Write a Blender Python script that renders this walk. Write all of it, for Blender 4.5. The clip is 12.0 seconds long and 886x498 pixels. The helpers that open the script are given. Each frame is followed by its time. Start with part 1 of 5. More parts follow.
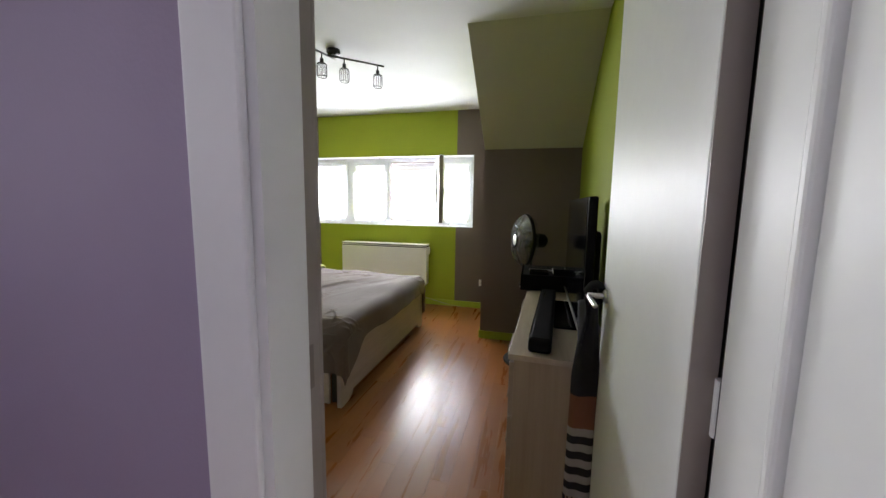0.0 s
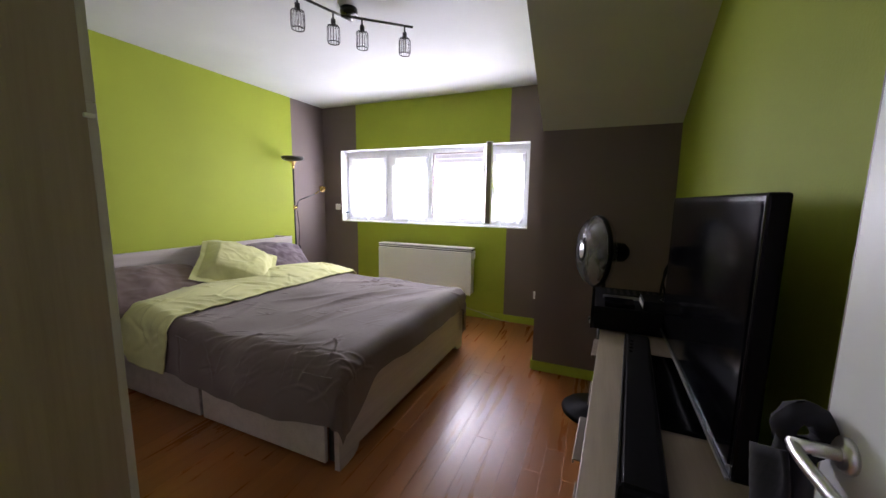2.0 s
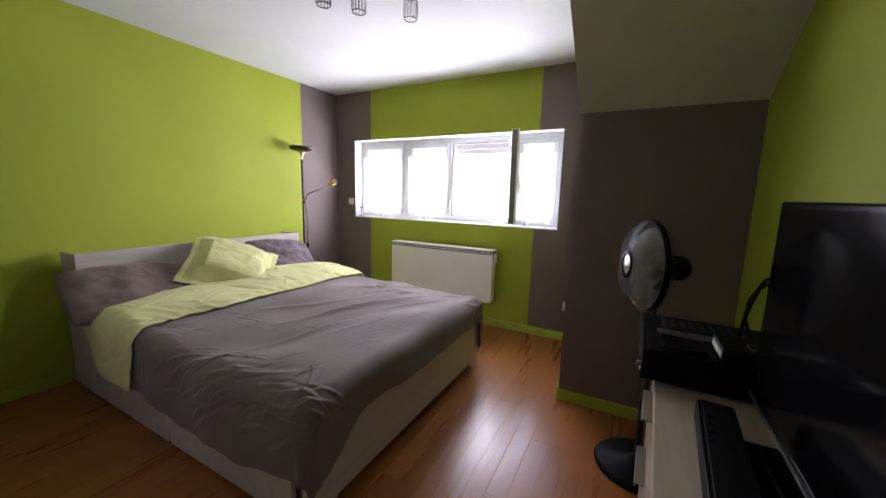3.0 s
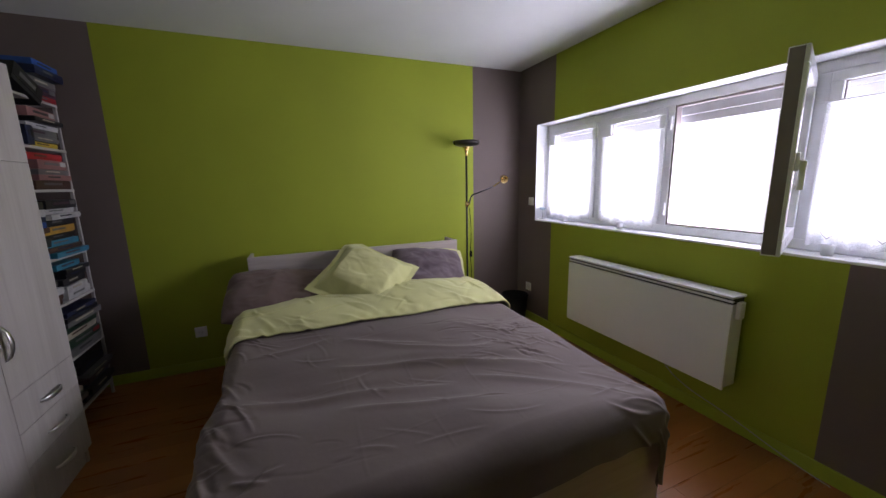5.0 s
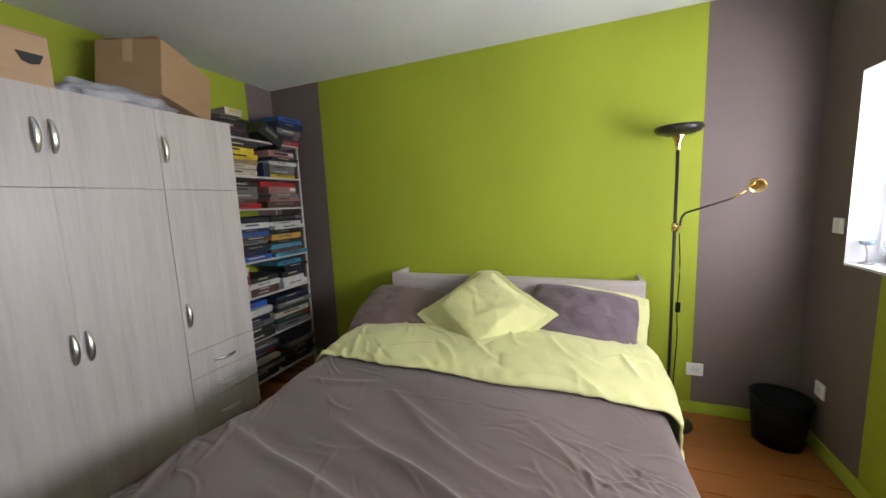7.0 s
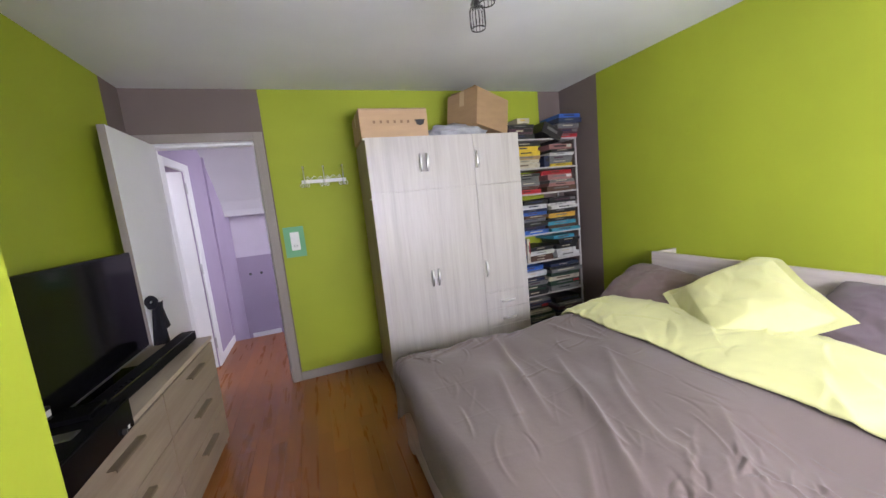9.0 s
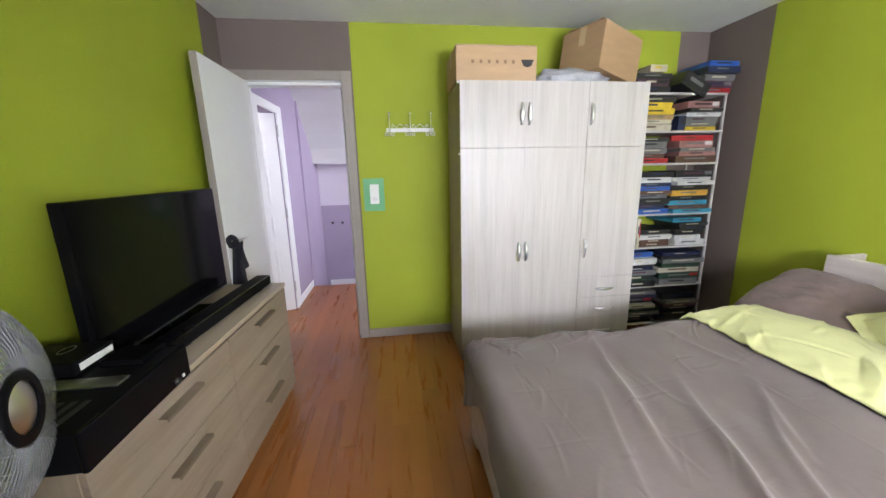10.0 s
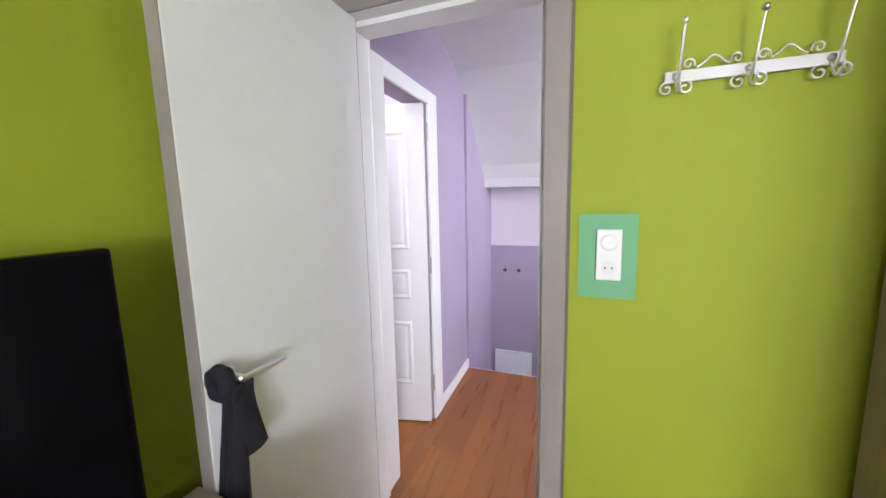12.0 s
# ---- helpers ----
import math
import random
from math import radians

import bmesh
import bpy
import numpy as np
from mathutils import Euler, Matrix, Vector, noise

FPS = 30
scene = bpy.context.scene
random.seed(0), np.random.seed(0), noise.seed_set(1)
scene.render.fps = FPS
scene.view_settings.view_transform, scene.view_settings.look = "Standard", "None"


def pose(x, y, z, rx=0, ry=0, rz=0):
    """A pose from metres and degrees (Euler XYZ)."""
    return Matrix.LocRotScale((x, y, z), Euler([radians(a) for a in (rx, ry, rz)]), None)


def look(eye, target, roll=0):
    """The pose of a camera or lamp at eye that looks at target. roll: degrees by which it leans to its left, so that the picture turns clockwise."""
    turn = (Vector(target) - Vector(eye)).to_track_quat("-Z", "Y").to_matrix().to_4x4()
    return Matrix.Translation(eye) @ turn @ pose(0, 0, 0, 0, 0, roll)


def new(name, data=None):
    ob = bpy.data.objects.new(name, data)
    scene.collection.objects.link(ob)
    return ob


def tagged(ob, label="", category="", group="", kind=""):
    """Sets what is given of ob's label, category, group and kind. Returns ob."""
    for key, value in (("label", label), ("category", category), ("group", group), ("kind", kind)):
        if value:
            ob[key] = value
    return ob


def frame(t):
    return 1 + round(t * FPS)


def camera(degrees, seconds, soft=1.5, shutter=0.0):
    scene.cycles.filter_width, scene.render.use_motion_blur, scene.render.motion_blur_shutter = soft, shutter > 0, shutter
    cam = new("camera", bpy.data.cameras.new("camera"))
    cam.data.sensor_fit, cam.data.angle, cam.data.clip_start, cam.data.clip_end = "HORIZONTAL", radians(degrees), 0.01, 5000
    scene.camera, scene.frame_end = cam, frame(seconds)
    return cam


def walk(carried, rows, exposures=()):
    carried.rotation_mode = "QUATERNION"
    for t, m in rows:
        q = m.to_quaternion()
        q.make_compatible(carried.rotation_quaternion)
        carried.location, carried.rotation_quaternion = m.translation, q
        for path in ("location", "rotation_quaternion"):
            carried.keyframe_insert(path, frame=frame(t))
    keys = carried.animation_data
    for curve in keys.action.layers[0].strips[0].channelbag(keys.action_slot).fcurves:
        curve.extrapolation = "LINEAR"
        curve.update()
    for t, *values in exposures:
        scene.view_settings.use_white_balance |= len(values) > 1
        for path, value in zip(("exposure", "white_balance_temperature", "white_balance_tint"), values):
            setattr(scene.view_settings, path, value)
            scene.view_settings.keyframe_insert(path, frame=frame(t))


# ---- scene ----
cam = camera(102.2, 12.0)
EXPOSURES = [(0, 0.0, 6500, 14), (0.5, -0.15, 6600, 18), (1.0, -0.3, 6400, 24), (1.5, -0.38, 6300, 27), (2.0, -0.3, 6200, 28), (2.5, -0.25, 6200, 28), (4.5, -0.85, 6200, 30), (5.0, -1.35, 6100, 31), (5.5, -1.45, 6100, 31), (6.5, -1.5, 6300, 31), (7.0, -0.4, 6400, 21), (9.0, 0.22, 6200, 25), (10.0, 0.62, 6200, 18), (10.5, 0.52, 6300, 15), (12, 0.78, 6300, 18)]
PATH = [
    (0, (3.363, -0.629, 1.269), (2.878, 1.297, 1.032), 0.9),
    (0.5, (3.357, -0.384, 1.269), (2.905, 1.548, 1.024), 0.8),
    (1, (3.325, -0.227, 1.296), (2.855, 1.702, 1.052), 0.8),
    (1.5, (3.325, -0.106, 1.284), (2.707, 1.78, 1.034), 1.0),
    (2, (3.3, 0.029, 1.293), (2.515, 1.848, 1.024), 0.8),
    (2.5, (3.266, 0.21, 1.299), (2.437, 2.009, 1.018), 1.0),
    (4.3, (3.136, 1.16, 1.361), (1.622, 2.406, 0.968), 0.6),
    (4.5, (3.121, 1.274, 1.366), (1.505, 2.384, 0.972), -0.1),
    (5, (3.113, 1.606, 1.387), (1.296, 2.36, 1.024), -1.3),
    (5.5, (3.04, 1.887, 1.399), (1.112, 2.297, 1.062), -0.9),
    (6, (2.886, 2.209, 1.391), (0.924, 2.396, 1.052), -0.9),
    (6.5, (2.715, 2.444, 1.413), (0.753, 2.269, 1.069), -1.8),
    (7, (2.54, 2.602, 1.386), (0.699, 1.863, 1.129), -2.4),
    (7.2, (2.559, 2.608, 1.409), (0.78, 1.726, 1.17), -2.0),
    (8.8, (2.56, 3.22, 1.423), (1.787, 1.393, 1.177), -5.6),
    (9, (2.602, 3.229, 1.422), (1.938, 1.361, 1.154), -5.8),
    (9.5, (2.604, 3.138, 1.397), (2.214, 1.211, 1.027), -3.4),
    (10, (2.586, 2.888, 1.387), (2.34, 0.951, 0.953), -1.2),
    (10.5, (2.579, 2.591, 1.353), (2.631, 0.642, 0.906), 0.6),
    (11, (2.666, 2.119, 1.382), (3.025, 0.19, 0.995), 0.1),
    (11.5, (2.774, 1.648, 1.387), (3.316, -0.249, 1.056), -0.1),
    (12, (2.845, 1.158, 1.379), (3.54, -0.699, 1.112), -1.3),
]
walk(cam, [(t, look(eye, target, roll)) for t, eye, target, roll in PATH], EXPOSURES)

# ---- world and light ----
world = bpy.data.worlds.new("world")
scene.world = world
world.use_nodes = True
wn = world.node_tree.nodes
sky = wn.new("ShaderNodeTexSky")
sky.sky_type, sky.sun_disc = "NISHITA", False
sky.sun_elevation, sky.sun_rotation = radians(50), radians(160)
wn["Background"].inputs["Strength"].default_value = 0.12
world.node_tree.links.new(sky.outputs[0], wn["Background"].inputs[0])


def lamp(name, kind, m, energy, colour=(1, 1, 1), size=1.0, size_y=1.0):
    data = bpy.data.lights.new(name, kind)
    data.energy, data.color = energy, colour
    if kind == "AREA":
        data.shape, data.size, data.size_y = "RECTANGLE", size, size_y
    ob = new(name, data)
    ob.matrix_world = m
    return ob


# daylight in the bedroom window; the landing lamp stands in an assumed, unseen window
lamp("window_daylight", "AREA", look((1.45, 4.0, 1.46), (1.45, 0, 2.1)), 190, (0.94, 0.97, 1.0), 2.2, 0.8)
landing_light = lamp("assumed_landing_daylight", "AREA", look((1.06, -0.82, 1.75), (3.3, -2.2, 1.2)), 22, (0.97, 0.97, 1.0), 0.9, 1.0)
landing_light.data.spread = radians(112)
# added lamp in an assumed, unseen skylight, to brighten the landing's open door
lamp("open_door_fill", "AREA", look((4.175, -0.6, 2.50), (4.10, -0.6, 0)), 17, (1.0, 0.98, 0.94), 0.4, 0.6)


# ---- materials ----
def nodes_of(name, rough=0.6, metal=0.0, space="Object", stretch=(1, 1, 1)):
    m = bpy.data.materials.new(name)
    m.use_nodes = True
    n, l = m.node_tree.nodes, m.node_tree.links
    b = n["Principled BSDF"]
    b.inputs["Roughness"].default_value, b.inputs["Metallic"].default_value = rough, metal
    co = n.new("ShaderNodeTexCoord")
    mp = n.new("ShaderNodeMapping")
    mp.inputs["Scale"].default_value = stretch
    l.new(co.outputs[space], mp.inputs[0])
    return m, n, l, b, mp.outputs[0]


def noise_of(n, l, vec, scale, detail=5.0, rough=0.5):
    t = n.new("ShaderNodeTexNoise")
    t.inputs["Scale"].default_value, t.inputs["Detail"].default_value, t.inputs["Roughness"].default_value = scale, detail, rough
    l.new(vec, t.inputs["Vector"])
    return t.outputs["Fac"]


def ramp_of(n, l, fac, stops):
    r = n.new("ShaderNodeValToRGB")
    while len(r.color_ramp.elements) < len(stops):
        r.color_ramp.elements.new(0.5)
    for e, (p, c) in zip(r.color_ramp.elements, stops):
        e.position, e.color = p, (*c, 1)
    l.new(fac, r.inputs[0])
    return r.outputs[0]


def bump_of(n, l, b, height, strength, distance=0.01):
    bp = n.new("ShaderNodeBump")
    bp.inputs["Strength"].default_value, bp.inputs["Distance"].default_value = strength, distance
    l.new(height, bp.inputs["Height"])
    l.new(bp.outputs[0], b.inputs["Normal"])


def mat(name, base, rough=0.6, var=0.08, scale=3.0, bump=0.05, bump_scale=90.0, metal=0.0, stretch=(1, 1, 1), dist=0.004, smear=0.1, spec=0.5):
    """Plain surface with two scales of tone, uneven gloss and a fine relief."""
    m, n, l, b, v = nodes_of(name, rough, metal, "Object", stretch)
    b.inputs["Specular IOR Level"].default_value = spec
    big = noise_of(n, l, v, scale, 4)
    fine = noise_of(n, l, v, scale * 14, 3)
    mx = n.new("ShaderNodeMath")
    mx.operation = "MULTIPLY_ADD"
    l.new(fine, mx.inputs[0])
    mx.inputs[1].default_value = 0.35
    l.new(big, mx.inputs[2])
    lo, hi = [c * (1 - var) for c in base], [min(1, c * (1 + var)) for c in base]
    l.new(ramp_of(n, l, mx.outputs[0], [(0.35, lo), (1.0, hi)]), b.inputs["Base Color"])
    if smear:
        mr = n.new("ShaderNodeMapRange")
        mr.inputs[3].default_value, mr.inputs[4].default_value = max(0.02, rough - smear), min(1, rough + smear)
        l.new(big, mr.inputs[0])
        l.new(mr.outputs[0], b.inputs["Roughness"])
    if bump:
        bump_of(n, l, b, noise_of(n, l, v, bump_scale, 4), bump, dist)
    return m


def paint(name, base):
    """Rolled wall paint over a woven glass-fibre paper."""
    m, n, l, b, v = nodes_of(name, 0.72)
    big = noise_of(n, l, v, 1.3, 3)
    l.new(ramp_of(n, l, big, [(0.3, [c * 0.93 for c in base]), (0.7, [c * 1.06 for c in base])]), b.inputs["Base Color"])
    weave = n.new("ShaderNodeTexVoronoi")
    weave.inputs["Scale"].default_value = 120
    l.new(v, weave.inputs["Vector"])
    bump_of(n, l, b, weave.outputs["Distance"], 0.12, 0.002)
    return m


def laminate(name, dark, light, rough=0.45, grain=(14, 14, 0.7), bands=5.0):
    """Printed wood grain that runs along local z unless grain says otherwise."""
    m, n, l, b, v = nodes_of(name, rough, 0.0, "Object", grain)
    a = noise_of(n, l, v, 1.2, 8, 0.62)
    c = noise_of(n, l, v, bands, 5, 0.6)
    mx = n.new("ShaderNodeMath")
    mx.operation = "MULTIPLY_ADD"
    l.new(c, mx.inputs[0])
    mx.inputs[1].default_value = 0.45
    l.new(a, mx.inputs[2])
    mid = [(p + q) / 2 for p, q in zip(dark, light)]
    l.new(ramp_of(n, l, mx.outputs[0], [(0.45, dark), (0.68, mid), (0.95, light)]), b.inputs["Base Color"])
    bump_of(n, l, b, c, 0.08, 0.002)
    return m


def plank_material():
    m, n, l, b, v = nodes_of("varnished oak strip floor", 0.24, 0.0, "Object", (11, 0.9, 11))
    info = n.new("ShaderNodeObjectInfo")
    add = n.new("ShaderNodeVectorMath")
    add.operation = "ADD"
    l.new(v, add.inputs[0])
    comb = n.new("ShaderNodeCombineXYZ")
    mul = n.new("ShaderNodeMath")
    mul.operation = "MULTIPLY"
    l.new(info.outputs["Random"], mul.inputs[0])
    mul.inputs[1].default_value = 60
    l.new(mul.outputs[0], comb.inputs[1])
    l.new(comb.outputs[0], add.inputs[1])
    a = noise_of(n, l, add.outputs[0], 1.3, 8, 0.6)
    col = ramp_of(n, l, a, [(0.3, (0.256, 0.090, 0.019)), (0.5, (0.276, 0.099, 0.022)), (0.75, (0.304, 0.113, 0.026))])
    hsv = n.new("ShaderNodeHueSaturation")
    mr = n.new("ShaderNodeMapRange")
    mr.inputs[3].default_value, mr.inputs[4].default_value = 0.88, 1.12
    l.new(info.outputs["Random"], mr.inputs[0])
    l.new(mr.outputs[0], hsv.inputs["Value"])
    l.new(col, hsv.inputs["Color"])
    l.new(hsv.outputs[0], b.inputs["Base Color"])
    r2 = n.new("ShaderNodeMapRange")
    r2.inputs[3].default_value, r2.inputs[4].default_value = 0.20, 0.38
    l.new(a, r2.inputs[0])
    l.new(r2.outputs[0], b.inputs["Roughness"])
    bump_of(n, l, b, a, 0.03, 0.001)
    return m


def cloth(name, base, var=0.12, sheen=0.15):
    m, n, l, b, v = nodes_of(name, 0.85)
    big = noise_of(n, l, v, 4, 4)
    l.new(ramp_of(n, l, big, [(0.3, [c * (1 - var) for c in base]), (0.7, [min(1, c * (1 + var)) for c in base])]), b.inputs["Base Color"])
    b.inputs["Sheen Weight"].default_value = sheen
    crease = noise_of(n, l, v, 22, 5, 0.65)
    rumple = noise_of(n, l, v, 7, 3, 0.5)
    both = n.new("ShaderNodeMath")
    both.operation = "MULTIPLY_ADD"
    l.new(rumple, both.inputs[0])
    both.inputs[1].default_value = 1.6
    l.new(crease, both.inputs[2])
    bump_of(n, l, b, both.outputs[0], 0.16, 0.007)
    return m


def glass(name, tint=(1, 1, 1), shine=0.06, rough=0.02):
    m, n, l, b, v = nodes_of(name, 0.02)
    out = n["Material Output"]
    tr = n.new("ShaderNodeBsdfTransparent")
    tr.inputs[0].default_value = (*tint, 1)
    gl = n.new("ShaderNodeBsdfGlossy")
    gl.inputs["Roughness"].default_value = rough
    mx = n.new("ShaderNodeMixShader")
    mx.inputs[0].default_value = shine
    l.new(tr.outputs[0], mx.inputs[1])
    l.new(gl.outputs[0], mx.inputs[2])
    l.new(mx.outputs[0], out.inputs[0])
    return m


def sheer(name):
    m, n, l, b, v = nodes_of(name, 0.9)
    out = n["Material Output"]
    b.inputs["Base Color"].default_value = (0.85, 0.87, 0.9, 1)
    tl = n.new("ShaderNodeBsdfTranslucent")
    tl.inputs[0].default_value = (0.9, 0.92, 0.95, 1)
    tr = n.new("ShaderNodeBsdfTransparent")
    m1, m2 = n.new("ShaderNodeMixShader"), n.new("ShaderNodeMixShader")
    m1.inputs[0].default_value = 0.65
    l.new(b.outputs[0], m1.inputs[1])
    l.new(tl.outputs[0], m1.inputs[2])
    weave = ramp_of(n, l, noise_of(n, l, v, 300, 2), [(0.45, (0.3, 0.3, 0.3)), (0.6, (0.55, 0.55, 0.55))])
    l.new(weave, m2.inputs[0])
    l.new(m1.outputs[0], m2.inputs[1])
    l.new(tr.outputs[0], m2.inputs[2])
    l.new(m2.outputs[0], out.inputs[0])
    return m


def glow(name, colour, strength):
    m, n, l, b, v = nodes_of(name, 1.0)
    b.inputs["Base Color"].default_value = (0, 0, 0, 1)
    b.inputs["Emission Strength"].default_value = strength
    l.new(ramp_of(n, l, noise_of(n, l, v, 0.4, 3), [(0.3, [c * 0.85 for c in colour]), (0.7, colour)]), b.inputs["Emission Color"])
    return m


GREEN = paint("green wall paint", (0.30, 0.36, 0.016))
TAUPE = paint("taupe wall paint", (0.155, 0.12, 0.107))
LILAC = paint("lilac wall paint", (0.35, 0.295, 0.405))
PALE = paint("pale lilac wall tone", (0.62, 0.58, 0.66))
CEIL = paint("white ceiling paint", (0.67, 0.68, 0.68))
# white slope with its greenish-grey shade put into the base colour
SLOPE = paint("shade-toned sloped ceiling paint", (0.54, 0.54, 0.46))
TEAL = paint("older teal-green paint", (0.16, 0.42, 0.22))
GREYTRIM = mat("grey-taupe trim paint", (0.30, 0.265, 0.24), 0.45)
GREENTRIM = mat("green trim paint", (0.33, 0.42, 0.03), 0.45)
WHITE = mat("white gloss paint", (0.78, 0.80, 0.79), 0.45, 0.04, 2.0, 0.04, 60)
PVC = mat("white plastic window frame", (0.80, 0.81, 0.83), 0.3, 0.03)
ENAMEL = mat("white enamelled steel", (0.74, 0.74, 0.72), 0.35, 0.03)
# near-black for feet, and for shade coloured into gaps, slots and holes
DARKSLOT = mat("dark slot", (0.02, 0.02, 0.02), 0.6)
GASKET = mat("grey-brown window gasket", (0.20, 0.17, 0.16), 0.5)
PLANK = plank_material()
JOINT = mat("dark floor joint", (0.10, 0.036, 0.012), 0.7)
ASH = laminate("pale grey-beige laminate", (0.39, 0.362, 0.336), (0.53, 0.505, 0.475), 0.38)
# side panel toned darker and browner than the doors
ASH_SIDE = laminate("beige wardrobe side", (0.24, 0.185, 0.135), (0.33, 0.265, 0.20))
BEDWOOD = laminate("bleached oak bed laminate", (0.40, 0.35, 0.33), (0.54, 0.49, 0.46), 0.45, (14, 0.8, 14))
# one chest oak in three tones: fronts darkest, sides between, top lightest
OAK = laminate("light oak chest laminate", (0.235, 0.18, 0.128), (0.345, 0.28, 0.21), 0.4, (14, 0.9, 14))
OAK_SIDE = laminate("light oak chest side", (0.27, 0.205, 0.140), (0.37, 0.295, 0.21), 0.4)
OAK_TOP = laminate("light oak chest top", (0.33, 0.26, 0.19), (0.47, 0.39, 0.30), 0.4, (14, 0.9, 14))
BROWN = cloth("taupe cotton", (0.132, 0.100, 0.090), 0.05)
PLUM = cloth("darker taupe-violet cotton", (0.125, 0.093, 0.108))
LIME = cloth("pale lime cotton", (0.58, 0.585, 0.265))
ROSE = cloth("warm taupe cotton", (0.160, 0.110, 0.098), 0.06)
SHEET = cloth("dark brown sheet", (0.07, 0.05, 0.05))
NAVY = cloth("black-navy knit", (0.008, 0.008, 0.014), 0.12, 0.0)
RUST = cloth("rust brown knit", (0.20, 0.075, 0.035))
ECRU = cloth("grey-ecru knit", (0.34, 0.32, 0.30))
BLACK = mat("black plastic", (0.005, 0.005, 0.006), 0.5, 0.2, spec=0.07)
GLOSSBLACK = mat("glossy black plastic", (0.005, 0.005, 0.006), 0.18, 0.1, 3, 0, spec=0.10)
SCREEN = mat("dark screen glass", (0.004, 0.004, 0.005), 0.1, 0.1, 3, 0, 90, 0, (1, 1, 1), 0.004, 0.03, 0.10)
PULL = mat("champagne metal pull", (0.20, 0.16, 0.115), 0.45, 0.08, 6, 0, 90, 0.4)
GREYMET = mat("brushed grey metal", (0.42, 0.42, 0.42), 0.35, 0.08, 6, 0.05, 200, 1.0)
CHROME = mat("satin chrome", (0.80, 0.80, 0.79), 0.32, 0.05, 6, 0, 90, 1.0, (1, 1, 1), 0.004, 0.05)
BRASS = mat("brass", (0.72, 0.52, 0.22), 0.25, 0.08, 6, 0, 90, 1.0)
BLACKMET = mat("black lacquered metal", (0.015, 0.014, 0.013), 0.3, 0.2, 5, 0)
CARD = mat("brown cardboard", (0.46, 0.31, 0.18), 0.85, 0.1, 5, 0.12, 60, 0, (1, 1, 5))
CARD_DARK = mat("darker brown cardboard", (0.36, 0.23, 0.12), 0.85, 0.12, 5, 0.12, 60, 0, (1, 1, 5))
TAPE = mat("tan packing tape", (0.50, 0.36, 0.20), 0.3, 0.08)
INK = mat("faded brown print", (0.24, 0.15, 0.09), 0.9)
BAG = mat("crumpled grey plastic bag", (0.36, 0.37, 0.40), 0.4, 0.3, 9, 0.6, 25, 0, (1, 1, 1), 0.02)
PLUG = mat("white switch plastic", (0.80, 0.80, 0.78), 0.3, 0.03)
SHELFWHITE = mat("white shelf board", (0.40, 0.385, 0.37), 0.5, 0.06)
GLASS = glass("window glass")
SMOKE = mat("translucent grey plastic", (0.24, 0.25, 0.25), 0.2, 0.1, 8, 0)
SMOKE.node_tree.nodes["Principled BSDF"].inputs["Alpha"].default_value = 0.42
EDGEBLACK = mat("polished black edge", (0.006, 0.006, 0.007), 0.12, 0.1, 3, 0, spec=0.9)
SHEER = sheer("white voile")
BINMAT = mat("black mesh plastic", (0.007, 0.007, 0.008), 0.6, 0.2, spec=0.15)
SKYGLOW = glow("bright sky haze", (1.0, 1.0, 1.0), 3.2)
SHUTTER = mat("pale shutter slats", (0.62, 0.62, 0.64), 0.5, 0.05)
GRIP = mat("pale blue ceramic", (0.30, 0.40, 0.48), 0.3)


# ---- building tools ----
def part(name, bm, material, parent=None, label="", smooth=False):
    me = bpy.data.meshes.new(name)
    bm.to_mesh(me)
    bm.free()
    for mt in material if isinstance(material, (list, tuple)) else (material,):
        me.materials.append(mt)
    if smooth:
        me.polygons.foreach_set("use_smooth", [True] * len(me.polygons))
    ob = new(name, me)
    if parent:
        ob.parent = parent
        ob.matrix_parent_inverse = parent.matrix_basis.inverted()
    if label:
        ob["label"] = label
    return ob


def thing(name, label, category, at=(0, 0, 0), group=""):
    ob = new(name)
    ob.empty_display_size = 0.1
    ob.location = at
    return tagged(ob, label, category, group)


def bx(bm, x0, x1, y0, y1, z0, z1, bevel=0.0, mi=0, turn=None):
    m = Matrix.LocRotScale(((x0 + x1) / 2, (y0 + y1) / 2, (z0 + z1) / 2), None, (abs(x1 - x0), abs(y1 - y0), abs(z1 - z0)))
    vs = bmesh.ops.create_cube(bm, size=1, matrix=(turn @ m) if turn else m)["verts"]
    fs = {f for v in vs for f in v.link_faces}
    for f in fs:
        f.material_index = mi
    if bevel:
        es = list({e for v in vs for e in v.link_edges})
        bmesh.ops.bevel(bm, geom=es, offset=bevel, segments=2, affect="EDGES", profile=0.5)
    return bm


def box(*a, **k):
    return bx(bmesh.new(), *a, **k)


def rod(bm, p, q, r, r2=None, seg=12, caps=True):
    p, q = Vector(p), Vector(q)
    d = q - p
    m = Matrix.Translation((p + q) / 2) @ d.to_track_quat("Z", "Y").to_matrix().to_4x4()
    bmesh.ops.create_cone(bm, cap_ends=caps, segments=seg, radius1=r, radius2=r if r2 is None else r2, depth=d.length, matrix=m)
    return bm


def lathe(profile, seg=32, m=Matrix(), bm=None):
    """Turned shape from (radius, height) pairs round local z."""
    bm = bm or bmesh.new()
    rings = []
    for r, z in profile:
        rings.append([bm.verts.new(m @ Vector((r * math.cos(2 * math.pi * i / seg), r * math.sin(2 * math.pi * i / seg), z))) for i in range(seg)])
    for a, b in zip(rings, rings[1:]):
        for i in range(seg):
            bm.faces.new((a[i], a[(i + 1) % seg], b[(i + 1) % seg], b[i]))
    return bm


